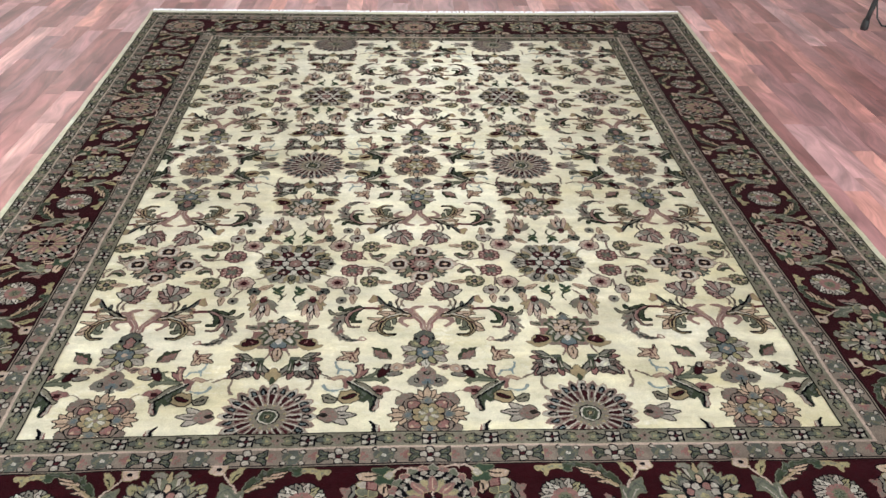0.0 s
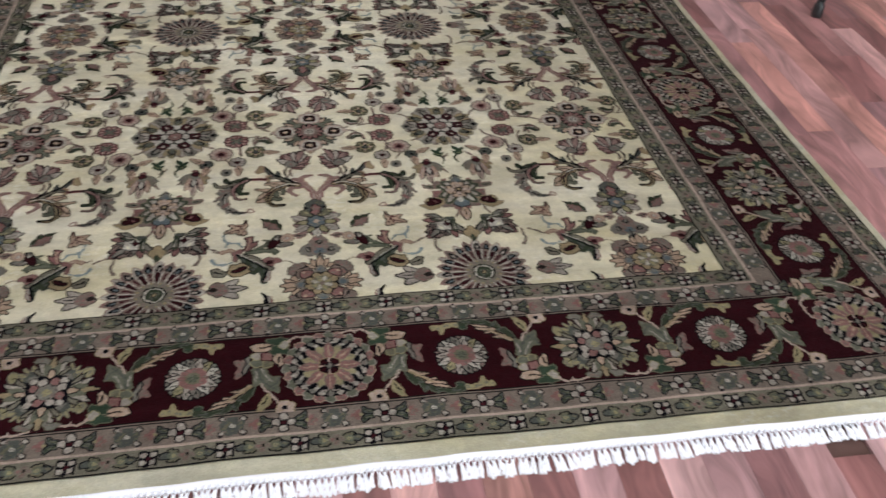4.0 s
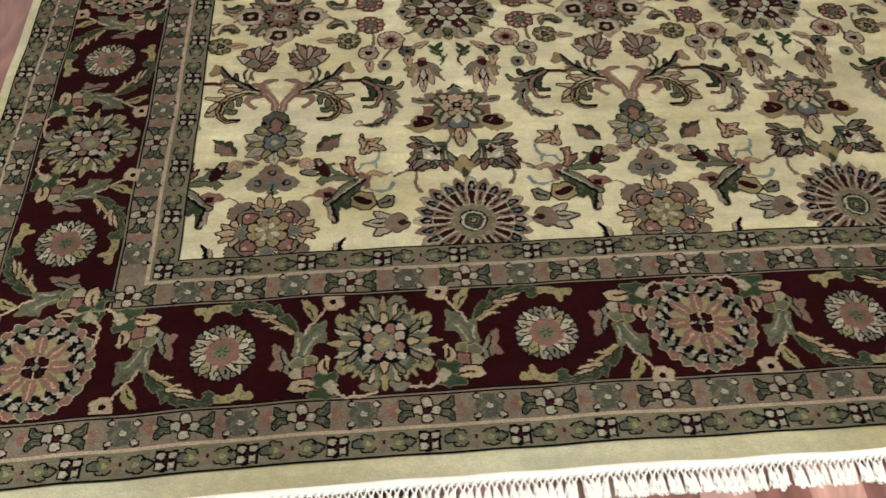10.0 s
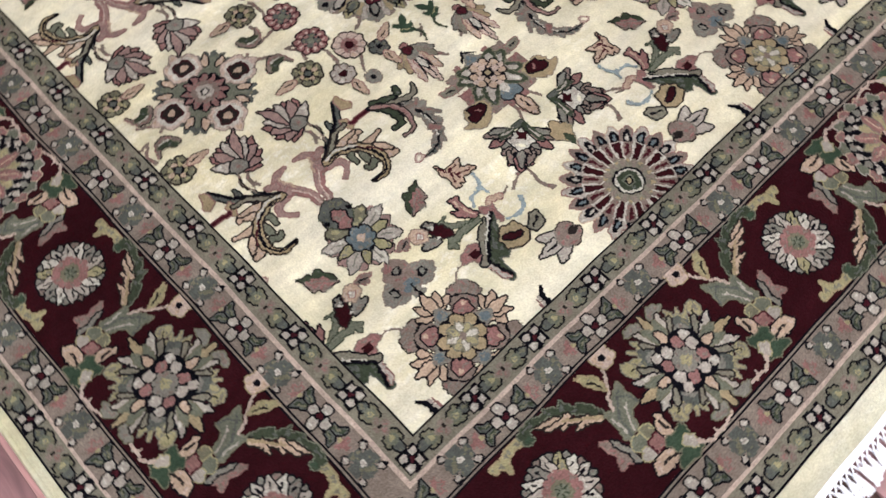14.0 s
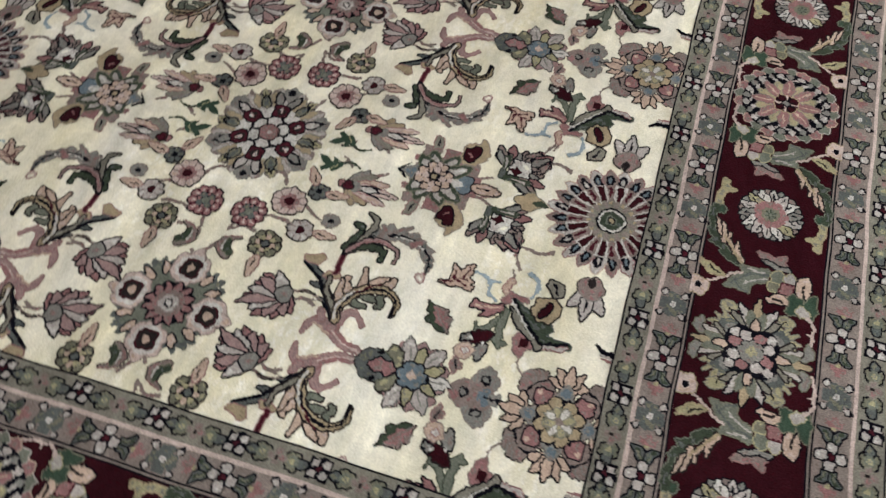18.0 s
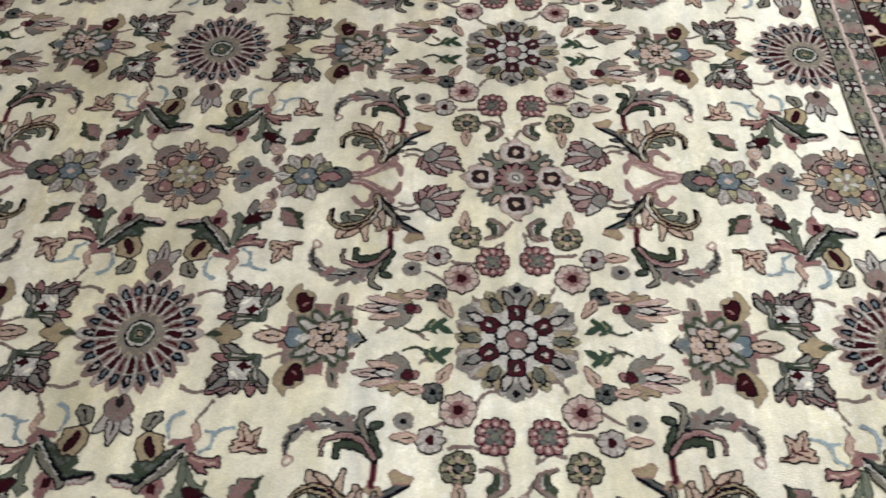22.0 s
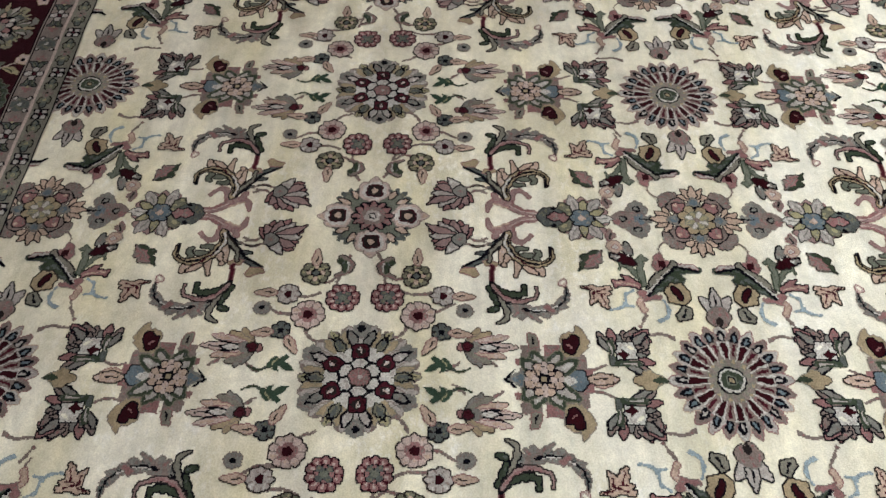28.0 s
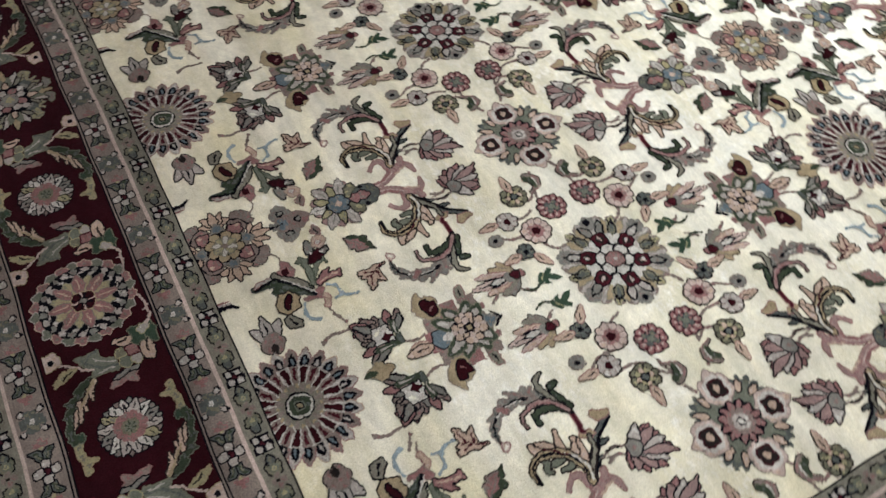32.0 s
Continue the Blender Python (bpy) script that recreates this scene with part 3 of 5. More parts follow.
def quatrefoil():
    """Four-lobed mauve leaf, three lobes with a hooked ink mark, on a pale blue heart."""
    k = Knots(-0.0590, 0.0590, -0.0472, 0.0649)
    for a, r in ((0.0, 0.0283), (math.pi, 0.0283), (math.pi / 2, 0.0319)):
        c, s = math.cos(a), math.sin(a)
        for f, w in ((-0.0106, 0.0124), (0.0106, 0.0124), (0.0, 0.0159)):
            g = r + (0.0047 if f == 0.0 else -0.0035)
            k.lobes(g * c - f * s, g * s + f * c, 5, w, 0.15, "slate" if a != math.pi / 2 else "mauve", "mauve", a)
    k.lobes(0, 0.0024, 4, 0.0248, 0.2, "mauve", None, math.pi / 4)
    for x, y, a in ((0.0260, 0.0, 0.0), (-0.0260, 0.0, math.pi), (0.0, 0.0283, math.pi / 2)):
        c, s = math.cos(a), math.sin(a)
        k.disc(x, y, 0.0085, "ink")
        k.disc(x + 0.0012 * c, y + 0.0012 * s, 0.0052, "slate")
    k.lobes(0, -0.0071, 4, 0.0147, 0.35, "blue", None, 0)
    k.shape([(-0.0071, -0.0118), (0.0071, -0.0118), (0.0118, -0.0307), (-0.0118, -0.0307)], "slate")
    k.ribbon([(0, -0.0047), (0, -0.0330)], 0.0040, 0.0042, "ink")
    return k


def calyx_flower():
    """Flower that grows from a green cup: long pale petals, short straw ones between them, a blue star in rose."""
    k = Knots(-0.072, 0.072, -0.068, 0.098)
    k.lobes(0, 0, 11, 0.057, 0.22, "dust", "rose", 0.3)
    for t in (-1.95, 1.95, -0.95, 0.95, 0.0):
        k.petal(0.012 * math.sin(t), -0.012 * math.cos(t), t - math.pi / 2, 0.054 if t else 0.050, 0.0225, "lilac" if t else "white", "grey", 0.85)
        k.ribbon([(0.030 * math.sin(t), -0.030 * math.cos(t)), (0.048 * math.sin(t), -0.048 * math.cos(t))], 0.003, 0.0028, "slate")
    for t in (-1.45, 1.45, -0.47, 0.47):
        k.petal(0.014 * math.sin(t), -0.014 * math.cos(t), t - math.pi / 2, 0.037, 0.0140, "straw", "ink", 0.9)
    for s in (-1, 1):
        k.shape([(s * x, y) for x, y in [(0.004, 0.018), (0.034, 0.026), (0.040, 0.042), (0.024, 0.050), (0.010, 0.040)]], "sage", "brown")
    k.shape([(0.003, 0.092), (0.023, 0.077), (0.027, 0.055), (0.013, 0.036), (-0.013, 0.036), (-0.027, 0.055), (-0.023, 0.077), (-0.003, 0.092)], "grey", "green")
    for s in (-1, 1):
        k.disc(s * 0.022, 0.057, 0.0046, "ink")
    k.shape([(0.003, 0.070), (0.012, 0.055), (0.008, 0.046), (0.012, 0.034), (0.0, 0.026), (-0.012, 0.034), (-0.008, 0.046), (-0.012, 0.055), (-0.003, 0.070)], "rose", "ink")
    k.lobes(0, 0, 6, 0.0235, 0.30, "blue", "ink", math.pi / 2)
    k.lobes(0, 0.001, 4, 0.0085, 0.3, "peach")
    k.disc(0, -0.026, 0.0046, "ink")
    return k


def fork_scroll():
    """Broad mauve-rose fork that ends in hooked leaf tips."""
    k = Knots(-0.008, 0.082, 0.298, 0.434)
    k.ribbon([(0.007, 0.308), (0.010, 0.346), (0.022, 0.372), (0.034, 0.392), (0.037, 0.409), (0.028, 0.419), (0.010, 0.422)], 0.0085, 0.0052, "dust", "rose", 0, 1, 0.0095)
    k.ribbon([(0.030, 0.378), (0.052, 0.374), (0.066, 0.364), (0.066, 0.350), (0.050, 0.336)], 0.0150, 0.0040, "dust", "rose", 0, 1, 0.0030)
    k.petal(0.036, 0.398, 0.55, 0.030, 0.0130, "dust", "rose", 0.7)
    k.ribbon([(0.010, 0.335), (0.024, 0.366), (0.040, 0.372)], 0.0066, 0.0049, "rose")
    k.ribbon([(0.006, 0.322), (0.013, 0.353), (0.027, 0.378)], 0.0032, 0.0029, "pink")
    k.ribbon([(0.030, 0.411), (0.026, 0.395), (0.019, 0.380)], 0.0037, 0.0030, "peach")
    return k


def spline(pts, n=10):
    p = [Vector((*q, 0)) for q in pts]
    p = [2 * p[0] - p[1]] + p + [2 * p[-1] - p[-2]]
    out = []
    for i in range(len(pts) - 1):
        a, b, c, d = p[i:i + 4]
        out += [0.5 * (2 * b + (c - a) * t + (2 * a - 5 * b + 4 * c - d) * t * t + (3 * b - a - 3 * c + d) * t ** 3) for t in [j / n for j in range(n)]]
    return out + [p[-2]]


def feather(k, pts, w, colour, rib="ink", edge="brown", side=0, teeth=6, rim=None, barb="ink"):
    """A curling serrated leaf: a rib along the path and slanting barbs, each with its own point. side: -1 or 1 for a leaf with one toothed side."""
    line = spline(pts)
    n = len(line) - 1
    k.ribbon(pts, w * 0.75, 0.004, rim or colour, edge, 0, 1, w * 0.2)
    for s in ((-1, 1) if side == 0 else (side,)):
        for t in range(teeth):
            i = int(n * (0.06 + 0.8 * t / teeth))
            q, d = line[i], (line[min(i + 2, n)] - line[max(i - 2, 0)]).normalized()
            m = Vector((-d.y, d.x, 0)) * s
            size = w * (0.95 - 0.5 * t / teeth) * (0.75 + 0.25 * (t % 2))
            way = math.atan2((d + 0.85 * m).y, (d + 0.85 * m).x)
            k.petal(q.x, q.y, way, size * 1.15, size * 0.62, colour, edge, 0.8)
            if t % 2 == 0:
                e = q + (d + 0.85 * m).normalized() * size * 0.72
                k.ribbon([(q.x, q.y), (e.x, e.y)], 0.003, 0.0027, barb)
    k.ribbon(pts, w * 0.32, 0.003, colour)
    last = line[int(n * 0.85)]
    k.ribbon(pts[:-1] + [(last.x, last.y)], 0.0034, 0.0027, rib)


def scroll_branch():
    """Dark feathered blade, a peach acanthus curl and, past a wine stem, a dark-backed leaf that bends down in slate."""
    k = Knots(0.029, 0.275, 0.258, 0.491)
    # dark blade
    k.shape([(0.043, 0.385), (0.057, 0.396), (0.072, 0.413), (0.075, 0.425), (0.079, 0.412), (0.093, 0.424), (0.098, 0.452), (0.104, 0.428), (0.119, 0.444), (0.127, 0.464), (0.135, 0.476), (0.132, 0.455), (0.118, 0.430), (0.096, 0.412), (0.071, 0.392), (0.053, 0.380)], "grey", "ink")
    k.ribbon([(0.047, 0.385), (0.071, 0.407), (0.100, 0.427), (0.118, 0.447), (0.132, 0.474)], 0.0066, 0.0050, "ink")
    k.ribbon([(0.075, 0.422), (0.082, 0.446), (0.077, 0.459)], 0.0032, 0.0028, "mauve")
    k.ribbon([(0.073, 0.418), (0.068, 0.432), (0.061, 0.433)], 0.0032, 0.0028, "mauve")
    k.shape([(0.146, 0.477), (0.136, 0.471), (0.133, 0.450), (0.149, 0.439), (0.156, 0.445)], "tan", "rose")
    k.shape([(0.128, 0.426), (0.117, 0.433), (0.114, 0.421), (0.123, 0.403), (0.130, 0.408)], "tan", "rose")
    k.ribbon([(0.128, 0.414), (0.153, 0.415), (0.173, 0.417)], 0.0085, 0.0060, "wine", "rose")
    k.ribbon([(0.116, 0.419), (0.095, 0.417), (0.076, 0.402), (0.054, 0.387)], 0.0070, 0.0060, "khaki", "brown")
    # acanthus curl
    for line in ([(0.099, 0.377), (0.118, 0.393), (0.129, 0.389)], [(0.109, 0.365), (0.134, 0.366), (0.154, 0.370)], [(0.118, 0.350), (0.136, 0.343), (0.145, 0.329)], [(0.123, 0.338), (0.139, 0.319), (0.150, 0.319)], [(0.082, 0.389), (0.099, 0.396), (0.122, 0.398)]):
        k.ribbon(line, 0.0125, 0.0040, "peach", "brown", 0, 1, 0.0030)
    for line in ([(0.103, 0.357), (0.102, 0.335), (0.113, 0.324)], [(0.089, 0.372), (0.085, 0.359), (0.085, 0.347)], [(0.107, 0.328), (0.096, 0.323), (0.090, 0.328)]):
        k.ribbon(line, 0.0110, 0.0050, "mist", "brown", 0, 1, 0.0020)
    k.ribbon([(0.048, 0.381), (0.072, 0.385), (0.100, 0.372), (0.118, 0.349), (0.122, 0.319), (0.109, 0.299), (0.082, 0.299)], 0.0110, 0.0050, "tan", "brown", 0, 1, 0.0060)
    k.ribbon([(0.049, 0.385), (0.075, 0.388), (0.099, 0.377), (0.116, 0.355)], 0.0045, 0.0040, "white")
    k.ribbon([(0.052, 0.380), (0.078, 0.382), (0.103, 0.367), (0.120, 0.343), (0.120, 0.316), (0.107, 0.300), (0.081, 0.301)], 0.0042, 0.0048, "ink")
    k.ribbon([(0.104, 0.370), (0.122, 0.351), (0.132, 0.336)], 0.0034, 0.0030, "wine")
    # slate leaf with a navy rib
    feather(k, [(0.209, 0.393), (0.230, 0.362), (0.233, 0.327), (0.222, 0.294), (0.199, 0.277), (0.174, 0.275)], 0.0270, "slate", "ink", "mauve", 0, 7, "grey", "grey")
    for line in ([(0.214, 0.375), (0.233, 0.368), (0.245, 0.374)], [(0.228, 0.358), (0.244, 0.343), (0.256, 0.328)]):
        k.ribbon(line, 0.0120, 0.0040, "mauve", "slate")
    k.ribbon([(0.226, 0.358), (0.233, 0.327), (0.222, 0.295), (0.202, 0.278), (0.174, 0.275)], 0.0062, 0.0034, "ink")
    k.ribbon([(0.228, 0.345), (0.230, 0.319), (0.220, 0.294)], 0.0030, 0.0026, "white")
    k.petal(0.2190, 0.3180, -0.9, 0.024, 0.0105, "rose", "mauve", 0.7)
    k.disc(0.1650, 0.2800, 0.0078, "pink", "rose")
    k.disc(0.1650, 0.2800, 0.0036, "cream")
    # dark-backed curl
    k.ribbon([(0.171, 0.417), (0.188, 0.401), (0.196, 0.375), (0.193, 0.357), (0.175, 0.354)], 0.0105, 0.0045, "green", "ink", 0.35, 6, 0.0025)
    k.ribbon([(0.180, 0.420), (0.207, 0.410), (0.225, 0.406)], 0.0085, 0.0065, "green", "ink")
    k.petal(0.2240, 0.4030, 1.1, 0.024, 0.0120, "green", "ink", 0.8)
    k.ribbon([(0.173, 0.415), (0.211, 0.396), (0.243, 0.387), (0.261, 0.403)], 0.0070, 0.0046, "khaki", "ink", 0, 1, 0.0030)
    k.ribbon([(0.174, 0.414), (0.200, 0.395), (0.211, 0.368), (0.207, 0.344), (0.196, 0.331), (0.177, 0.331)], 0.0070, 0.0034, "dust", "brown", 0, 1, 0.0015)
    k.ribbon([(0.180, 0.411), (0.201, 0.392), (0.211, 0.368), (0.206, 0.344)], 0.0034, 0.0030, "rose")
    return k


def lotus_bud():
    """Lotus bud: a fan of pale petals with rose tips, each outlined in ink."""
    k = Knots(-0.005, 0.125, 0.415, 0.560)
    x, y = 0.064, 0.478
    for du, dv, c in ((-0.028, -0.026, "rose"), (-0.050, 0.000, "rose"), (-0.052, 0.032, "rose"), (-0.024, 0.062, "rose"), (0.006, 0.054, "rose"), (0.026, 0.047, "rose"),
                      (-0.038, -0.014, "dust"), (-0.048, 0.016, "dust"), (-0.044, 0.044, "lilac"), (-0.036, 0.066, "dust"), (-0.008, 0.060, "lilac"), (0.017, 0.050, "dust"), (0.036, 0.026, "lilac")):
        k.petal(x, y, math.atan2(dv, du), math.hypot(du, dv), 0.0215 if c == "rose" else 0.0195, c, "ink", 0.75)
    k.lobes(x, y, 6, 0.0145, 0.12, "slate", "ink")
    k.disc(x, y, 0.005, "mauve")
    k.ribbon([(0.074, 0.466), (0.080, 0.447), (0.079, 0.431)], 0.0045, 0.0045, "mauve")
    return k


def blue_rosette():
    k = Knots(-0.115, 0.115, -0.115, 0.115)
    d, a = k.polar(0, 0)
    for c in ring_angles(4, math.pi / 4):
        k.lobes(0.052 * math.cos(c), 0.052 * math.sin(c), 13, 0.041, 0.30, "grey", None, c, 0.9)
        k.lobes(0.050 * math.cos(c), 0.050 * math.sin(c), 11, 0.028, 0.2, "mist", None, c, 0.9)
        for s in (-0.16, 0.16):
            k.petal(0.056 * math.cos(c + s), 0.056 * math.sin(c + s), c + 2.2 * s, 0.026, 0.0115, "peach", "ink")
    for c in ring_angles(4):
        x, y = 0.069 * math.cos(c), 0.069 * math.sin(c)
        k.lobes(x, y, 6, 0.0325, 0.16, "pink", "mauve", c)
        k.petal(x, y, c, 0.040, 0.026, "pink", "mauve", 0.8)
        k.lobes(x, y, 6, 0.026, 0.12, "white", None, c)
        k.lobes(x, y, 4, 0.0175, 0.3, "brown", "wine", c + 0.78)
        k.lobes(x, y, 4, 0.0076, 0.2, "peach")
    k.lobes(0, 0, 12, 0.042, 0.14, "ink")
    for c in ring_angles(12):
        k.petal(0.016 * math.cos(c), 0.016 * math.sin(c), c, 0.025, 0.0135, "rose", "ink", 0.8)
    k.lobes(0, 0, 12, 0.0255, 0.08, "mauve")
    k.disc(0, 0, 0.016, "lilac")
    k.disc(0, 0, 0.008, "ink")
    k.disc(0, 0, 0.0052, "white")
    return k


def small_flower(r, n, petals, edge, core, core_r, inner=None):
    k = Knots(-r - 0.006, r + 0.006, -r - 0.006, r + 0.006)
    k.lobes(0, 0, n, r, 0.16, petals, edge)
    k.spokes(0, 0, n, r * 0.5, r * 0.98, 0.16, "brown" if edge == "ink" else "mauve" if petals != "mauve" else "slate", turn=math.pi / n)
    if inner:
        k.lobes(0, 0, n // 2, r * 0.62, 0.3, inner, None)
        k.spokes(0, 0, n // 2, r * 0.25, r * 0.55, 0.4, "white")
    k.disc(0, 0, core_r, core)
    return k


def red_flower():
    """Ten rose petals in a dark outline round a green four-petalled heart."""
    k = Knots(-0.037, 0.037, -0.037, 0.037)
    k.lobes(0, 0, 10, 0.031, 0.16, "rose", "ink")
    k.spokes(0, 0, 10, 0.016, 0.031, 0.20, "wine", turn=math.pi / 10)
    k.spokes(0, 0, 10, 0.019, 0.025, 0.30, "pink")
    k.lobes(0, 0, 8, 0.0190, 0.15, "ink")
    for a in ring_angles(4, math.pi / 4):
        k.disc(0.0110 * math.cos(a), 0.0110 * math.sin(a), 0.0064, "grey")
    for a in ring_angles(4):
        k.disc(0.0130 * math.cos(a), 0.0130 * math.sin(a), 0.0036, "rose")
    k.disc(0, 0, 0.0064, "mist")
    return k


def sage_flower():
    """Eight olive lobes round an ink cross with peach dots."""
    k = Knots(-0.033, 0.033, -0.033, 0.033)
    k.lobes(0, 0, 8, 0.027, 0.18, "sage", "brown")
    k.spokes(0, 0, 8, 0.014, 0.027, 0.18, "brown", turn=math.pi / 8)
    k.lobes(0, 0, 8, 0.0185, 0.12, "ink")
    for i, a in enumerate(ring_angles(8)):
        k.disc(0.0132 * math.cos(a), 0.0132 * math.sin(a), 0.0046, "peach" if i % 2 == 0 else "straw")
    k.disc(0, 0, 0.0056, "grey")
    return k


def pink_flower():
    k = small_flower(0.030, 10, "pink", "brown", "maroon", 0.0095)
    k.lobes(0, 0, 5, 0.018, 0.2, "rose", None)
    k.disc(0, 0, 0.0095, "maroon")
    return k


def bud():
    k = Knots(-0.016, 0.016, -0.004, 0.046)
    k.petal(0, 0, math.pi / 2, 0.042, 0.0175, "peach", "rose", 0.8)
    k.ribbon([(0, 0.006), (0, 0.022)], 0.003, 0.003, "ink")
    return k


def curl_leaf():
    k = Knots(-0.03, 0.03, -0.03, 0.03)
    k.ribbon([(-0.018, -0.01), (-0.006, 0.008), (0.012, 0.006), (0.022, -0.018)], 0.014, 0.004, "mauve", "rose")
    k.ribbon([(-0.012, -0.014), (0.0, -0.002), (0.014, -0.004)], 0.013, 0.006, "green", "sage", 0.3, 3)
    k.ribbon([(-0.008, 0.002), (0.010, 0.004)], 0.003, 0.003, "white")
    return k


def star_flower():
    """Eight-pointed flower on rose and mauve blocks, with two broad leaves that hold a maroon heart."""
    k = Knots(-0.128, 0.128, -0.125, 0.078)
    for s in (-1, 1):
        for u, v, w, h, c in ((0.033, -0.056, 0.018, 0.018, "mauve"), (0.049, 0.023, 0.018, 0.017, "mauve"), (0.053, -0.020, 0.017, 0.019, "rose"), (0.034, 0.043, 0.007, 0.007, "rose")):
            k.paint((np.abs(k.X - s * u) < w) & (np.abs(k.Y - v) < h), c)
        leaf = [(0.051, -0.031), (0.045, -0.039), (0.047, -0.061), (0.062, -0.075), (0.079, -0.081), (0.099, -0.072), (0.112, -0.059), (0.096, -0.057), (0.097, -0.044), (0.085, -0.031)]
        heart = [(0.086, -0.065), (0.092, -0.052), (0.081, -0.045), (0.081, -0.034), (0.058, -0.037), (0.051, -0.048), (0.062, -0.057), (0.075, -0.061)]
        k.shape([(s * u, v) for u, v in leaf], "tan", "taupe")
        k.shape([(s * u, v) for u, v in heart], "maroon", "ink")
        k.ribbon([(s * 0.064, -0.049), (s * 0.071, -0.044)], 0.003, 0.003, "rose")
        bud = [(0.064, 0.008), (0.075, 0.007), (0.090, 0.014), (0.094, 0.027), (0.075, 0.026), (0.063, 0.024)]
        k.shape([(s * u, v) for u, v in bud], "khaki", "rose")
        k.ribbon([(s * 0.070, 0.017), (s * 0.084, 0.019)], 0.0045, 0.003, "ink")
    k.paint((np.abs(k.X) < 0.021) & (np.abs(k.Y + 0.074) < 0.010), "rose")
    k.petal(0, -0.080, -math.pi / 2, 0.042, 0.024, "peach", "rose", 0.8)
    k.ribbon([(0, -0.086), (0, -0.104)], 0.004, 0.003, "ink")
    k.disc(0, 0, 0.047, "mauve")
    k.shape([(-0.024, 0.030), (0.024, 0.030), (0.006, 0.060), (0.0, 0.070), (-0.006, 0.060)], "slate")
    k.shape([(-0.013, 0.038), (0.013, 0.038), (0.0, 0.060)], "blue")
    for s in (-1, 1):
        k.ribbon([(s * 0.017, 0.050), (s * 0.008, 0.060), (0, 0.069)], 0.0035, 0.0035, "ink")
    k.lobes(0, -0.053, 6, 0.0215, 0.16, "blue", "ink", 0.5)
    k.petal(0, -0.030, -math.pi / 2, 0.026, 0.017, "white")
    for s in (-1, 1):
        for u, v in ((0.050, -0.027), (0.049, 0.017), (0.036, -0.053), (0.035, 0.034)):
            way, far = math.atan2(v, s * u), math.hypot(u, v)
            x, y = 0.012 * math.cos(way), 0.012 * math.sin(way)
            k.petal(x, y, way, far - 0.004, 0.029, "green", "sage", 0.85)
            k.petal(x, y, way, far - 0.013, 0.017, "lilac", None, 0.85)
    k.lobes(0, 0, 8, 0.030, 0.15, "ink")
    for a in ring_angles(4):
        for t in (-0.40, 0.40):
            k.disc(0.0265 * math.cos(a + t), 0.0265 * math.sin(a + t), 0.0070, "peach", "ink")
        k.disc(0.0165 * math.cos(a), 0.0165 * math.sin(a), 0.0066, "pink")
        k.disc(0.0295 * math.cos(a), 0.0295 * math.sin(a), 0.0052, "pink")
        k.disc(0.0165 * math.cos(a + math.pi / 4), 0.0165 * math.sin(a + math.pi / 4), 0.0048, "peach")
    k.paint(np.maximum(np.abs(k.X), np.abs(k.Y)) < 0.0070, "ink")
    k.paint(np.maximum(np.abs(k.X), np.abs(k.Y)) < 0.0048, "tan")
    return k


def tulip():
    """Small tulip: tan and slate outer leaves, pink fingers with ink slits and a wine knob."""
    k = Knots(-0.046, 0.046, -0.066, 0.056)
    k.disc(0, 0.044, 0.0095, "rose")
    for t, c, n in ((-1.0, "tan", 0.046), (1.0, "slate", 0.050), (-0.62, "tan", 0.056), (0.66, "khaki", 0.058)):
        k.petal(0, 0.034, -math.pi / 2 + t, n, 0.0200, c, "mauve", 0.75)
    for t, c, n in ((-0.30, "pink", 0.078), (0.32, "peach", 0.074), (0.0, "pink", 0.092)):
        k.petal(0, 0.032, -math.pi / 2 + t, n, 0.0195, c, "rose", 0.85)
    for t, n in ((-0.20, 0.062), (0.20, 0.058)):
        k.ribbon([(0.012 * math.sin(t), 0.016), (n * math.sin(t), 0.030 - n * math.cos(t))], 0.0062, 0.0034, "ink")
    k.petal(0.001, 0.012, -math.pi / 2, 0.034, 0.0105, "white", "ink", 0.9)
    k.ribbon([(0, -0.022), (0, -0.044)], 0.0036, 0.0030, "ink")
    k.lobes(0, 0.020, 4, 0.0125, 0.2, "slate", None)
    k.disc(0, 0.033, 0.0090, "wine", "brown")
    return k


def green_sprig():
    k = Knots(-0.032, 0.026, -0.05, 0.05)
    k.ribbon([(0.006, -0.042), (0.012, -0.022), (0.007, -0.004), (0.001, 0.014), (0.004, 0.026)], 0.0045, 0.006, "green", None)
    k.petal(0.008, -0.008, 2.55, 0.030, 0.013, "leaf", None, 0.8)
    k.petal(0.003, 0.008, 2.35, 0.030, 0.014, "leaf", None, 0.8)
    k.petal(-0.002, 0.014, 1.05, 0.032, 0.013, "leaf", None, 0.8)
    k.petal(0.000, 0.002, 0.6, 0.020, 0.010, "leaf", None, 0.8)
    k.ribbon([(0.002, 0.0), (-0.010, 0.010)], 0.003, 0.0026, "straw")
    return k


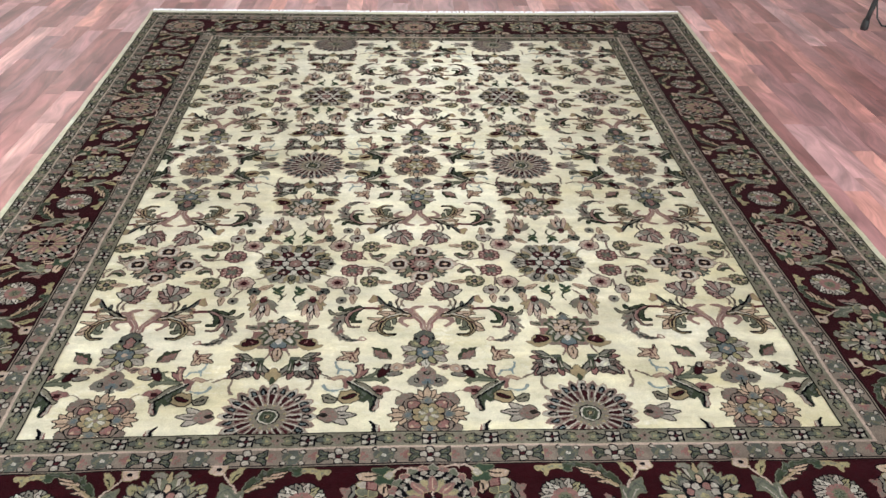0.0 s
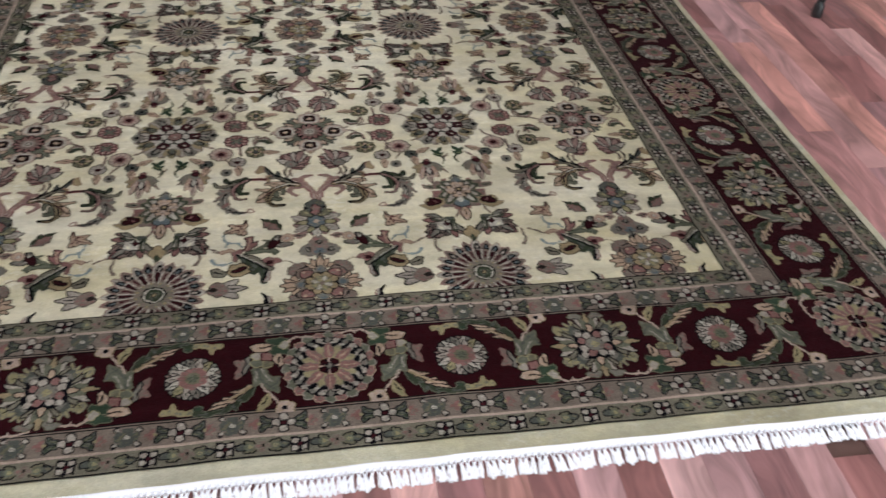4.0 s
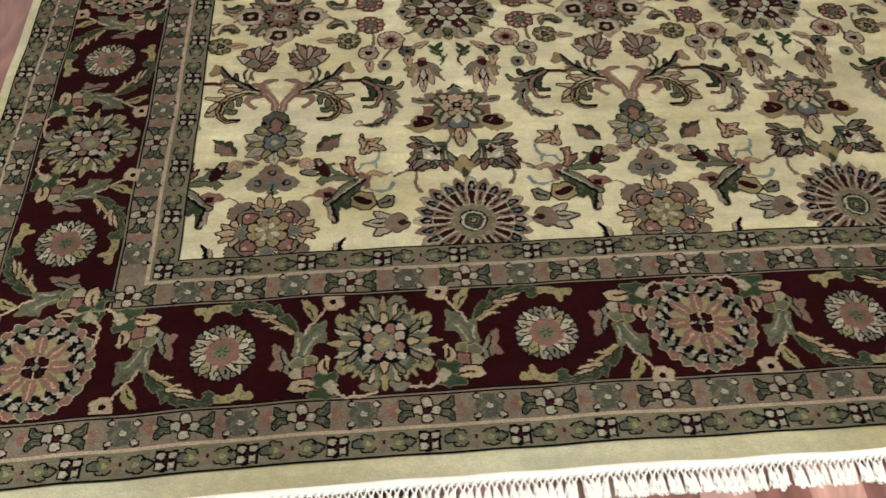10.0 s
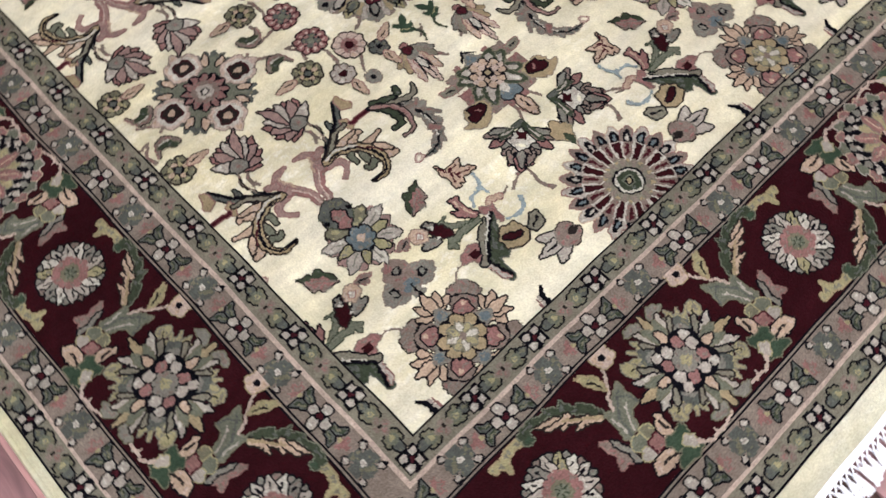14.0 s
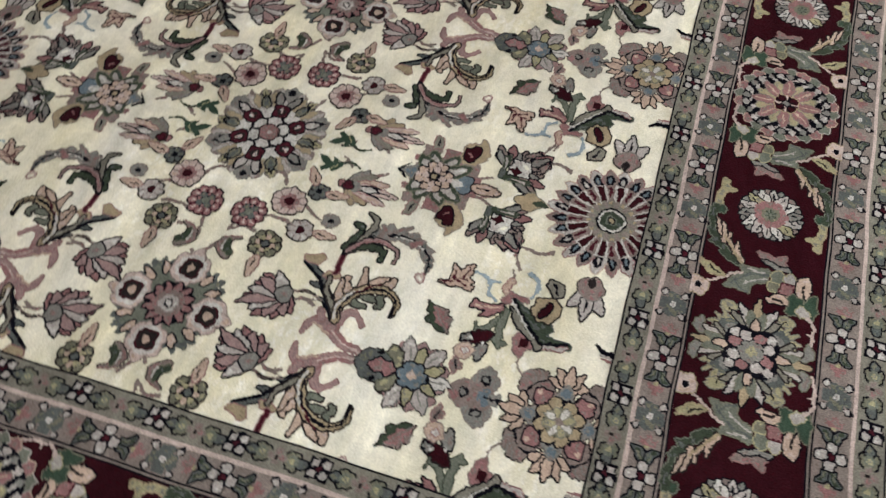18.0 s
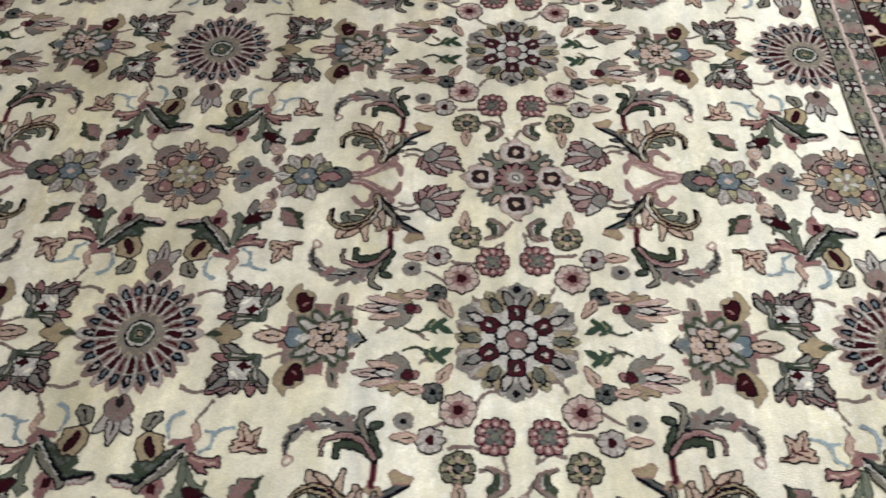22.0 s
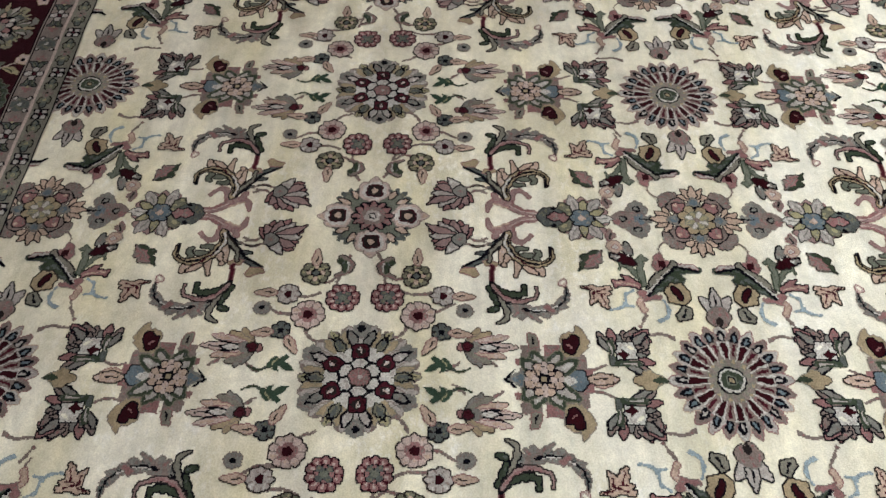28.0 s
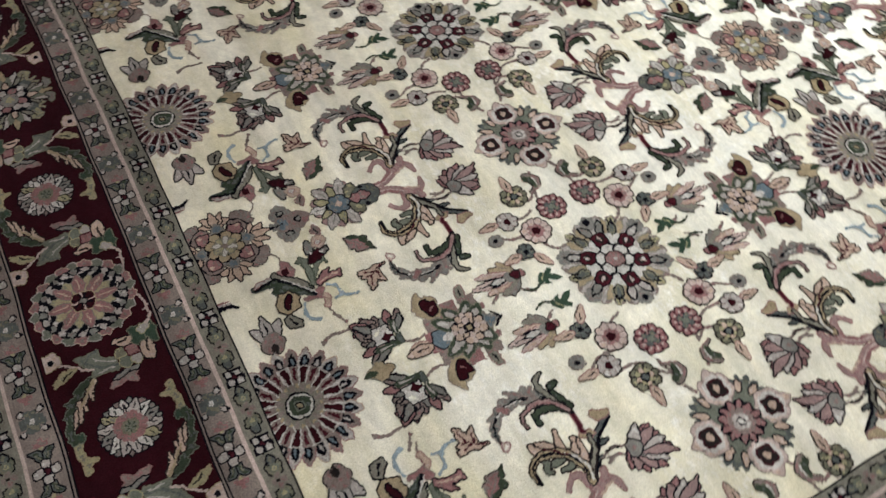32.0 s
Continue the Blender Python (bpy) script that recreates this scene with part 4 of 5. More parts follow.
def square_flower():
    """Half-turned square flower: hatched petals on two sides, a green corner on the others, a pale heart."""
    k = Knots(-0.066, 0.05, -0.066, 0.05)
    for i in range(5):
        t = -0.030 + 0.0155 * i
        for x, y, a in ((-0.010, t, math.pi + 0.22 * (2 - i)), (t, -0.010, -math.pi / 2 - 0.22 * (2 - i))):
            k.petal(x, y, a, 0.042 if i % 2 else 0.036, 0.0195, "rose" if i % 2 else "mauve", "ink", 0.6)
    k.petal(-0.008, -0.008, -3 * math.pi / 4, 0.056, 0.026, "rose", "ink", 0.7)
    for i in range(6):
        t = -0.032 + 0.0125 * i
        for x, y, a in ((-0.002, t, math.pi + 0.2 * (2.5 - i)), (t, -0.002, -math.pi / 2 - 0.2 * (2.5 - i))):
            k.petal(x, y, a, 0.036 if i % 2 else 0.030, 0.0100, "slate" if i % 2 else "mauve", "ink", 0.8)
    k.petal(-0.014, -0.014, -3 * math.pi / 4, 0.040, 0.012, "slate", "ink", 0.8)
    corner = ((np.abs(k.X - 0.0255) < 0.0062) & (k.Y > -0.026) & (k.Y < 0.031)) | ((np.abs(k.Y - 0.0255) < 0.0062) & (k.X > -0.026) & (k.X < 0.031))
    k.paint(corner, "green")
    k.ribbon([(0.027, -0.016), (0.026, 0.006)], 0.0048, 0.003, "lilac")
    k.ribbon([(-0.016, 0.027), (0.006, 0.026)], 0.0048, 0.003, "lilac")
    k.shape([(-0.019, -0.016), (0.014, -0.021), (0.017, 0.017), (-0.021, 0.014)], "white", "ink")
    k.shape([(-0.012, -0.012), (-0.004, -0.016), (-0.008, -0.004), (-0.016, 0.000)], "cream")
    k.paint(np.abs(k.X - 0.006) + np.abs(k.Y - 0.006) < 0.0115, "maroon")
    return k


def khaki_drop():
    k = Knots(-0.024, 0.024, -0.034, 0.036)
    k.lobes(0, 0.006, 4, 0.024, 0.35, "tan", "khaki", 0, 0.9, 0.8, 1.1)
    k.petal(0, -0.03, math.pi / 2, 0.032, 0.012, "green")
    return k


def peach_drop():
    k = Knots(-0.016, 0.016, -0.03, 0.03)
    k.petal(0, 0.026, -math.pi / 2, 0.052, 0.022, "peach", "brown", 0.8)
    k.ribbon([(0.0, 0.016), (0, -0.006)], 0.003, 0.003, "ink")
    return k


def trefoil():
    """Two-tiered lilac bud: three outlined fingers over a rounded body with a dark base."""
    k = Knots(-0.050, 0.045, -0.032, 0.032)
    for t in (-1, 1):
        k.petal(0.004, t * 0.006, math.pi - t * 0.62, 0.040, 0.0205, "lilac", "ink", 0.6)
    k.petal(0.008, 0, math.pi, 0.054, 0.0215, "lilac", "ink", 0.6)
    k.ribbon([(-0.030, 0), (-0.008, 0)], 0.0032, 0.0032, "ink")
    k.lobes(0.016, 0, 5, 0.0225, 0.14, "mauve", "slate", 0.3)
    k.disc(0.027, 0, 0.0085, "brown", None, 1.2, 0.8)
    return k


def leaf_tip():
    """The tip of a blade that the guard band cuts off."""
    k = Knots(-0.022, 0.022, -0.022, 0.022)
    k.ribbon([(0.010, -0.016), (0.002, -0.002), (0.001, 0.020)], 0.005, 0.012, "ink")
    k.ribbon([(-0.004, -0.006), (-0.006, 0.020)], 0.004, 0.006, "lilac")
    k.ribbon([(-0.009, -0.004), (-0.011, 0.020)], 0.0034, 0.0040, "rose")
    return k


def leaf_spray():
    """Spray of a dark ribbed blade, tulips, pale curling leaves and blue tendrils from a peach cup."""
    k = Knots(0.016, 0.263, -0.011, 0.197)
    k.ribbon([(0.224, 0.183), (0.219, 0.162), (0.208, 0.154), (0.191, 0.151), (0.181, 0.137)], 0.0050, 0.0070, "sky")
    k.ribbon([(0.211, 0.156), (0.219, 0.141)], 0.0090, 0.0060, "sky")
    k.ribbon([(0.249, 0.095), (0.240, 0.082), (0.222, 0.076), (0.203, 0.081)], 0.0085, 0.0050, "sky")
    k.ribbon([(0.248, 0.123), (0.226, 0.120)], 0.0034, 0.0034, "mauve")
    k.ribbon([(0.225, 0.120), (0.210, 0.127), (0.197, 0.116), (0.195, 0.089)], 0.0100, 0.0070, "peach", "rose")
    k.shape([(0.204, 0.115), (0.185, 0.130), (0.178, 0.121), (0.190, 0.103), (0.190, 0.086), (0.197, 0.089)], "rose", "mauve")
    k.shape([(0.175, 0.170), (0.158, 0.173), (0.159, 0.149), (0.146, 0.155), (0.147, 0.142), (0.161, 0.128), (0.168, 0.118), (0.178, 0.124), (0.170, 0.142), (0.170, 0.161)], "rose", "ink")
    k.ribbon([(0.163, 0.165), (0.165, 0.144), (0.172, 0.125)], 0.0032, 0.0030, "peach")
    k.shape([(0.167, 0.119), (0.145, 0.128), (0.128, 0.141), (0.124, 0.152), (0.132, 0.157), (0.116, 0.156), (0.122, 0.135), (0.140, 0.123), (0.162, 0.113)], "mist", "green")
    k.shape([(0.171, 0.117), (0.136, 0.123), (0.107, 0.123), (0.096, 0.110), (0.108, 0.100), (0.111, 0.111), (0.139, 0.112), (0.170, 0.110)], "mist", "green")
    k.shape([(0.098, 0.138), (0.078, 0.149), (0.064, 0.137), (0.079, 0.128), (0.096, 0.126)], "slate", "ink")
    k.shape([(0.124, 0.131), (0.114, 0.153), (0.105, 0.169), (0.092, 0.171), (0.093, 0.152), (0.101, 0.131), (0.118, 0.125)], "maroon", "brown")
    k.shape([(0.111, 0.159), (0.102, 0.169), (0.094, 0.168), (0.098, 0.155)], "slate", "ink")
    k.disc(0.1020, 0.1570, 0.0036, "white")
    k.disc(0.0980, 0.1360, 0.0034, "white")
    k.shape([(0.091, 0.165), (0.075, 0.175), (0.060, 0.169), (0.063, 0.152), (0.081, 0.145), (0.091, 0.154)], "peach", "mauve")
    k.disc(0.0770, 0.1580, 0.0052, "white", "rose")
    k.shape([(0.062, 0.169), (0.049, 0.174), (0.030, 0.166), (0.053, 0.154)], "mauve", "rose")
    k.ribbon([(0.056, 0.165), (0.043, 0.164)], 0.0036, 0.0030, "ink")
    k.shape([(0.135, 0.087), (0.120, 0.093), (0.104, 0.089), (0.089, 0.077), (0.108, 0.067), (0.114, 0.059), (0.126, 0.063), (0.132, 0.079)], "rose", "mauve")
    k.shape([(0.127, 0.081), (0.107, 0.082), (0.110, 0.069), (0.127, 0.069)], "maroon")
    k.ribbon([(0.091, 0.076), (0.072, 0.073), (0.061, 0.058)], 0.0036, 0.0034, "mauve")
    k.shape([(0.193, 0.109), (0.172, 0.098), (0.155, 0.079), (0.127, 0.056), (0.116, 0.044), (0.121, 0.017), (0.128, 0.005), (0.139, 0.003), (0.137, 0.021), (0.140, 0.045), (0.153, 0.034), (0.163, 0.041), (0.162, 0.057), (0.175, 0.062), (0.178, 0.080), (0.186, 0.094)], "green", "grey")
    k.shape([(0.127, 0.056), (0.116, 0.047), (0.121, 0.015), (0.131, 0.006), (0.124, 0.025)], "lilac", "rose")
    k.shape([(0.177, 0.109), (0.151, 0.098), (0.133, 0.077), (0.120, 0.059), (0.107, 0.051), (0.120, 0.045), (0.147, 0.072)], "khaki", "ink")
    k.ribbon([(0.193, 0.109), (0.163, 0.089), (0.129, 0.057), (0.128, 0.035), (0.135, 0.009)], 0.0062, 0.0062, "ink")
    k.ribbon([(0.190, 0.112), (0.160, 0.089), (0.130, 0.062)], 0.0034, 0.0030, "white")
    k.shape([(0.205, 0.073), (0.183, 0.077), (0.164, 0.065), (0.166, 0.046), (0.184, 0.032), (0.201, 0.034), (0.213, 0.047)], "tan", "brown")
    k.shape([(0.202, 0.051), (0.186, 0.062), (0.168, 0.065), (0.180, 0.051), (0.197, 0.046)], "maroon", "ink")
    k.shape([(0.248, 0.061), (0.236, 0.063), (0.213, 0.049), (0.219, 0.036), (0.240, 0.037), (0.246, 0.048)], "khaki", "ink")
    k.ribbon([(0.240, 0.052), (0.219, 0.045)], 0.0034, 0.0030, "ink")
    return k


def rose_leaf():
    """Toothed leaf in three dyes: green along one flank, rose in the middle, mauve along the other."""
    k = Knots(-0.042, 0.045, -0.042, 0.046)
    k.shape([(-0.0202, -0.0158), (-0.0194, 0.0022), (-0.0108, 0.0072), (-0.0101, 0.0202), (0.0022, 0.0166), (0.0072, 0.0245), (0.0130, 0.0202), (0.0266, 0.0281), (0.0173, 0.0115), (0.0000, 0.0000)], "green", "grey")
    k.shape([(-0.0072, -0.0202), (0.0086, -0.0187), (0.0086, -0.0094), (0.0194, -0.0094), (0.0202, 0.0115), (0.0130, 0.0101), (0.0072, -0.0029), (-0.0014, -0.0101)], "mauve", "slate")
    k.shape([(-0.0230, -0.0230), (-0.0122, -0.0101), (-0.0072, 0.0058), (0.0000, 0.0043), (0.0043, 0.0137), (0.0101, 0.0094), (0.0180, 0.0158), (0.0158, -0.0029), (0.0072, -0.0029), (0.0086, -0.0144), (-0.0014, -0.0101), (-0.0072, -0.0202)], "rose")
    k.ribbon([(-0.0187, -0.0187), (-0.0029, -0.0029), (0.0130, 0.0101)], 0.003, 0.0028, "mauve")
    k.ribbon([(-0.0029, -0.0029), (0.0072, -0.0072)], 0.003, 0.0028, "mauve")
    return k


def tan_leaf():
    """Peach leaf with five points, outlined in brown, its veins in wine."""
    k = Knots(-0.040, 0.050, -0.046, 0.048)
    k.shape([(-0.0207, 0.0296), (-0.0118, 0.0133), (0.0030, 0.0126), (0.0200, 0.0141), (0.0133, 0.0059), (0.0074, 0.0000), (0.0192, -0.0044), (0.0311, -0.0148), (0.0133, -0.0185), (0.0015, -0.0155), (-0.0044, -0.0244), (-0.0104, -0.0185), (-0.0163, -0.0274), (-0.0229, -0.0222), (-0.0192, -0.0074), (-0.0229, 0.0074)], "peach", "brown")
    for line in ([(-0.0185, 0.0222), (-0.0074, 0.0030), (0.0074, -0.0089), (0.0215, -0.0126)], [(-0.0089, 0.0022), (-0.0148, -0.0155)], [(-0.0089, 0.0074), (0.0089, 0.0089)], [(-0.0015, -0.0030), (-0.0044, -0.0133)]):
        k.ribbon(line, 0.0036, 0.0030, "wine")
    return k


def stem_of(*pts):
    def build():
        xs, ys = [p[0] for p in pts], [p[1] for p in pts]
        k = Knots(min(xs) - 0.006, max(xs) + 0.006, min(ys) - 0.006, max(ys) + 0.006)
        k.ribbon(list(pts), 0.0064, 0.0064, "mauve")
        return k
    return build


STEMS = [((0.285, 0.085), (0.276, 0.11), (0.279, 0.145)), ((0.262, 0.145), (0.235, 0.13)), ((0.345, 0.215), (0.355, 0.245), (0.352, 0.262)),
         ((0.22, 0.485), (0.236, 0.52), (0.238, 0.55)), ((0.196, 0.53), (0.2, 0.56), (0.19, 0.59)), ((0.15, 0.622), (0.185, 0.616)),
         ((0.10, 0.64), (0.118, 0.628)), ((0.27, 0.57), (0.292, 0.585), (0.30, 0.605)), ((0.352, 0.41), (0.336, 0.425)), ((0.345, 0.475), (0.36, 0.495)),
         ((0.16, 0.578), (0.165, 0.60), (0.155, 0.615)), ((0.06, 0.46), (0.068, 0.44), (0.06, 0.425))]


FIELD_MOTIFS = [
    # name, builder, across, along, turn (quarters)
    *(("stem", stem_of(*pts), 0, 0) for pts in STEMS), ("blue_rosette", blue_rosette, 0, B), ("snow_rosette", snow_rosette, A, B), ("wheel_rosette", wheel_rosette, A, 0),
    ("quatrefoil", quatrefoil, 0, 0.122), ("palmette_rosette", palmette_rosette, 0, 0), ("fork_scroll", fork_scroll, 0, 0), ("calyx_flower", calyx_flower, 0, 0.236),
    ("scroll_branch", scroll_branch, 0, 0), ("lotus_bud", lotus_bud, 0, 0), ("star_flower", star_flower, A, 0.329), ("tulip", tulip, 0.312, 0.434),
    ("green_sprig", green_sprig, 0.350, 0.504), ("square_flower", square_flower, 0.316, 0.183), ("khaki_drop", khaki_drop, A, 0.142), ("peach_drop", peach_drop, A, 0.226),
    ("leaf_spray", leaf_spray, -0.006, 0.010), ("trefoil", trefoil, 0.222, 0.0), ("leaf_tip", leaf_tip, 0.128, 0.044), ("rose_leaf", rose_leaf, 0.108, 0.226),
    ("tan_leaf", tan_leaf, 0.194, 0.222), ("red_flower", red_flower, 0.205, 0.617), ("sage_flower", sage_flower, 0.150, 0.562), ("pink_flower", pink_flower, 0.245, 0.556),
    ("grey_flower", lambda: small_flower(0.022, 8, "lilac", "brown", "maroon", 0.008), 0.196, 0.513), ("violet_flower", lambda: small_flower(0.015, 8, "slate", "mauve", "ink", 0.005), 0.228, 0.470),
    ("dark_flower", lambda: small_flower(0.017, 6, "grey", "ink", "ink", 0.006), 0.280, 0.513), ("curl_leaf", curl_leaf, 0.130, 0.622),
    ("bud", bud, 0.128, 0.560, 1.0), ("bud", bud, 0.196, 0.494, 2.0), ("bud", bud, 0.280, 0.499, 2.08), ("bud", bud, 0.293, 0.521, -0.64),
]

COLUMNS = [(i, s) for i in (-1, 0, 1) for s in (-1, 1)]
ROWS_ALONG = [(j, s) for j in (0, 1, 2) for s in (-1, 1)]


knotter = random.Random(5)      # no two repeats are knotted quite alike


def lay_motif(mesh_data, name, x, y, sx, sy, turn, parent, z, loose=True):
    ob = new(name, mesh_data)
    ob.parent = parent
    wx, wy = warp(x, y)
    if loose:
        wx, wy, turn = wx + knotter.uniform(-0.0025, 0.0025), wy + knotter.uniform(-0.0025, 0.0025), turn + knotter.uniform(-0.03, 0.03)
        sx, sy = sx * knotter.uniform(0.97, 1.03), sy * knotter.uniform(0.97, 1.03)
    ob.matrix_basis = Matrix.Translation((wx, wy, z)) @ Matrix.Diagonal((sx, sy, 1, 1)) @ Matrix.Rotation(turn, 4, "Z")
    return ob


def reach_of(data):
    xs = [v.co.x for v in data.vertices]
    return min(xs)


for level, (name, builder, u, v, *turn) in enumerate(FIELD_MOTIFS):
    data = builder().mesh(name)
    near = reach_of(data) + u
    placed = set()
    for i, su in COLUMNS:
        if i * su == 1 and (near > FX - 2 * A or u > 0.19):
            continue
        for j, sv in ROWS_ALONG:
            beyond = j == 0 and sv < 0 or j == 2 and sv > 0
            if beyond != (name == "leaf_tip") and (name == "leaf_tip" or name not in ("palmette_rosette", "wheel_rosette", "trefoil")):
                continue
            x, y = 2 * A * i + su * u, 2 * B * j + sv * v
            key = (round(x, 3), round(y, 3))
            if name in ("stem", "fork_scroll", "scroll_branch", "leaf_spray", "lotus_bud"):
                key += (su, sv)
            if key in placed:
                continue
            placed.add(key)
            lay_motif(data, name, x, y, su, sv, turn[0] * math.pi / 2 if turn else 0.0, field, TOP + 0.0005 + 0.00003 * level, not (u == 0 and v == 0) or name == "palmette_rosette")


# ---- the rug: border motifs ----
def medallion():
    """Round medallion: rose and pale scallops, a navy ring of slate petals, rose and straw wedges, a quartered maroon hub."""
    k = Knots(-0.105, 0.105, -0.105, 0.105)
    for i, a in enumerate(ring_angles(24)):
        k.lobes(0.0870 * math.cos(a), 0.0870 * math.sin(a), 5, 0.0135, 0.15, "rose" if i % 2 else "mist", "peach" if i % 2 else "lilac", a)
        k.disc(0.092 * math.cos(a), 0.092 * math.sin(a), 0.0034, "mauve" if i % 2 else "mist")
    k.disc(0, 0, 0.0850, "ink")
    for i, a in enumerate(ring_angles(24)):
        k.lobes(0.0770 * math.cos(a), 0.0770 * math.sin(a), 4, 0.0072, 0.22, "lilac" if i % 2 else "slate", None, a)
    for a in ring_angles(20, math.pi / 20):
        k.lobes(0.0655 * math.cos(a), 0.0655 * math.sin(a), 4, 0.0068, 0.22, "lilac", None, a)
    for a in ring_angles(16, math.pi / 16):
        k.disc(0.0610 * math.cos(a), 0.0610 * math.sin(a), 0.0072, "ink")
    for a in ring_angles(8, math.pi / 8):
        k.petal(0.018 * math.cos(a), 0.018 * math.sin(a), a, 0.043, 0.0200, "straw", "khaki", 1.2)
        k.ribbon([(0.036 * math.cos(a), 0.036 * math.sin(a)), (0.052 * math.cos(a), 0.052 * math.sin(a))], 0.003, 0.0028, "tan")
    for a in ring_angles(8):
        k.petal(0.012 * math.cos(a), 0.012 * math.sin(a), a, 0.055, 0.0205, "rose", "mauve", 1.1)
        k.ribbon([(0.030 * math.cos(a), 0.030 * math.sin(a)), (0.058 * math.cos(a), 0.058 * math.sin(a))], 0.003, 0.0028, "peach")
    k.lobes(0, 0, 4, 0.0235, 0.12, "maroon", "tan", math.pi / 4, 0.5)
    for a in ring_angles(4):
        k.ribbon([(0.006 * math.cos(a), 0.006 * math.sin(a)), (0.022 * math.cos(a), 0.022 * math.sin(a))], 0.0034, 0.0034, "pink")
        for t in (-0.42, 0.42):
            k.ribbon([(0.006 * math.cos(a + t), 0.006 * math.sin(a + t)), (0.020 * math.cos(a + t), 0.020 * math.sin(a + t))], 0.003, 0.003, "ink")
    k.disc(0, 0, 0.0062, "slate", "ink")
    return k


def daisy():
    """Daisy: pale outlined petals over grey ones, a rose ring and a green heart."""
    k = Knots(-0.060, 0.060, -0.060, 0.060)
    for i, a in enumerate(ring_angles(14, math.pi / 14)):
        k.petal(0.016 * math.cos(a), 0.016 * math.sin(a), a, 0.042, 0.0300, "slate" if i % 3 else "mauve", "ink", 0.62)
    for i, a in enumerate(ring_angles(14)):
        k.petal(0.014 * math.cos(a), 0.014 * math.sin(a), a, 0.043, 0.0205, ("lilac", "white", "straw", "lilac", "slate", "white", "lilac")[i % 7], "ink", 0.72)
        k.ribbon([(0.037 * math.cos(a), 0.037 * math.sin(a)), (0.046 * math.cos(a), 0.046 * math.sin(a))], 0.0030, 0.0030, "ink")
    k.lobes(0, 0, 12, 0.0305, 0.12, "rose", None)
    k.lobes(0, 0, 9, 0.0175, 0.20, "sage", None)
    k.disc(0, 0, 0.0105, "mist")
    k.spokes(0, 0, 6, 0.003, 0.010, 0.4, "green")
    return k


def lotus_rosette():
    """Rosette with four fan-shaped lotus heads, four feathered corners and a ring of small rose and lilac squares."""
    k = Knots(-0.108, 0.108, -0.104, 0.104)
    for sx in (-1, 1):
        for sy in (-1, 1):
            k.shape([(sx * u, sy * v) for u, v in [(0.010, 0.075), (0.010, 0.084), (0.019, 0.093), (0.032, 0.091), (0.042, 0.081), (0.029, 0.079)]], "slate", "sage")
            k.shape([(sx * u, sy * v) for u, v in [(0.061, 0.044), (0.066, 0.057), (0.076, 0.057), (0.081, 0.044), (0.074, 0.032), (0.064, 0.034)]], "straw", "khaki")
            k.ribbon([(sx * u, sy * v) for u, v in [(0.066, 0.042), (0.071, 0.044)]], 0.0036, 0.003, "ink")
            a = math.atan2(0.047 * sy, 0.036 * sx)
            for t in (-1.35, -0.9, -0.45, 0, 0.45, 0.9, 1.35):
                k.petal(0.030 * sx, 0.036 * sy, a + t, 0.038, 0.0098, "straw", "khaki", 0.55)
            k.lobes(0.033 * sx, 0.039 * sy, 6, 0.0180, 0.15, "grey")
            k.disc(0.030 * sx, 0.034 * sy, 0.012, "slate")
    for i, a in enumerate(ring_angles(4)):
        x, y = math.cos(a), math.sin(a)
        far = 0.054 if i % 2 else 0.060
        for t, c in ((-1.05, "khaki"), (1.05, "khaki"), (-0.60, "lilac"), (0.60, "lilac"), (0.0, "tan")):
            k.petal(0.040 * x, 0.040 * y, a + t, far - 0.014 * abs(t), 0.0160, c, "ink" if i % 2 == 0 else "brown", 0.62)
        for t in (-0.32, 0.32):
            k.petal(0.036 * x, 0.036 * y, a + t, 0.040, 0.0150, "mist", "sage", 0.8)
        k.petal(0.034 * x, 0.034 * y, a, 0.026, 0.0125, "peach", "ink", 0.8)
    k.lobes(0, 0, 4, 0.0495, 0.24, "ink", None, math.pi / 4, 0.9)
    for a in ring_angles(4, math.pi / 4):
        k.lobes(0.0405 * math.cos(a), 0.0405 * math.sin(a), 4, 0.0082, 0.15, "lilac", None, a)
    for i, a in enumerate(ring_angles(8, math.pi / 8)):
        k.lobes(0.0285 * math.cos(a), 0.0285 * math.sin(a), 4, 0.0092, 0.12, "rose" if i % 2 else "lilac", None, a + math.pi / 4)
    k.lobes(0, 0, 8, 0.0205, 0.22, "slate", None, 0)
    k.lobes(0, 0, 4, 0.0095, 0.4, "straw", None, 0)
    return k


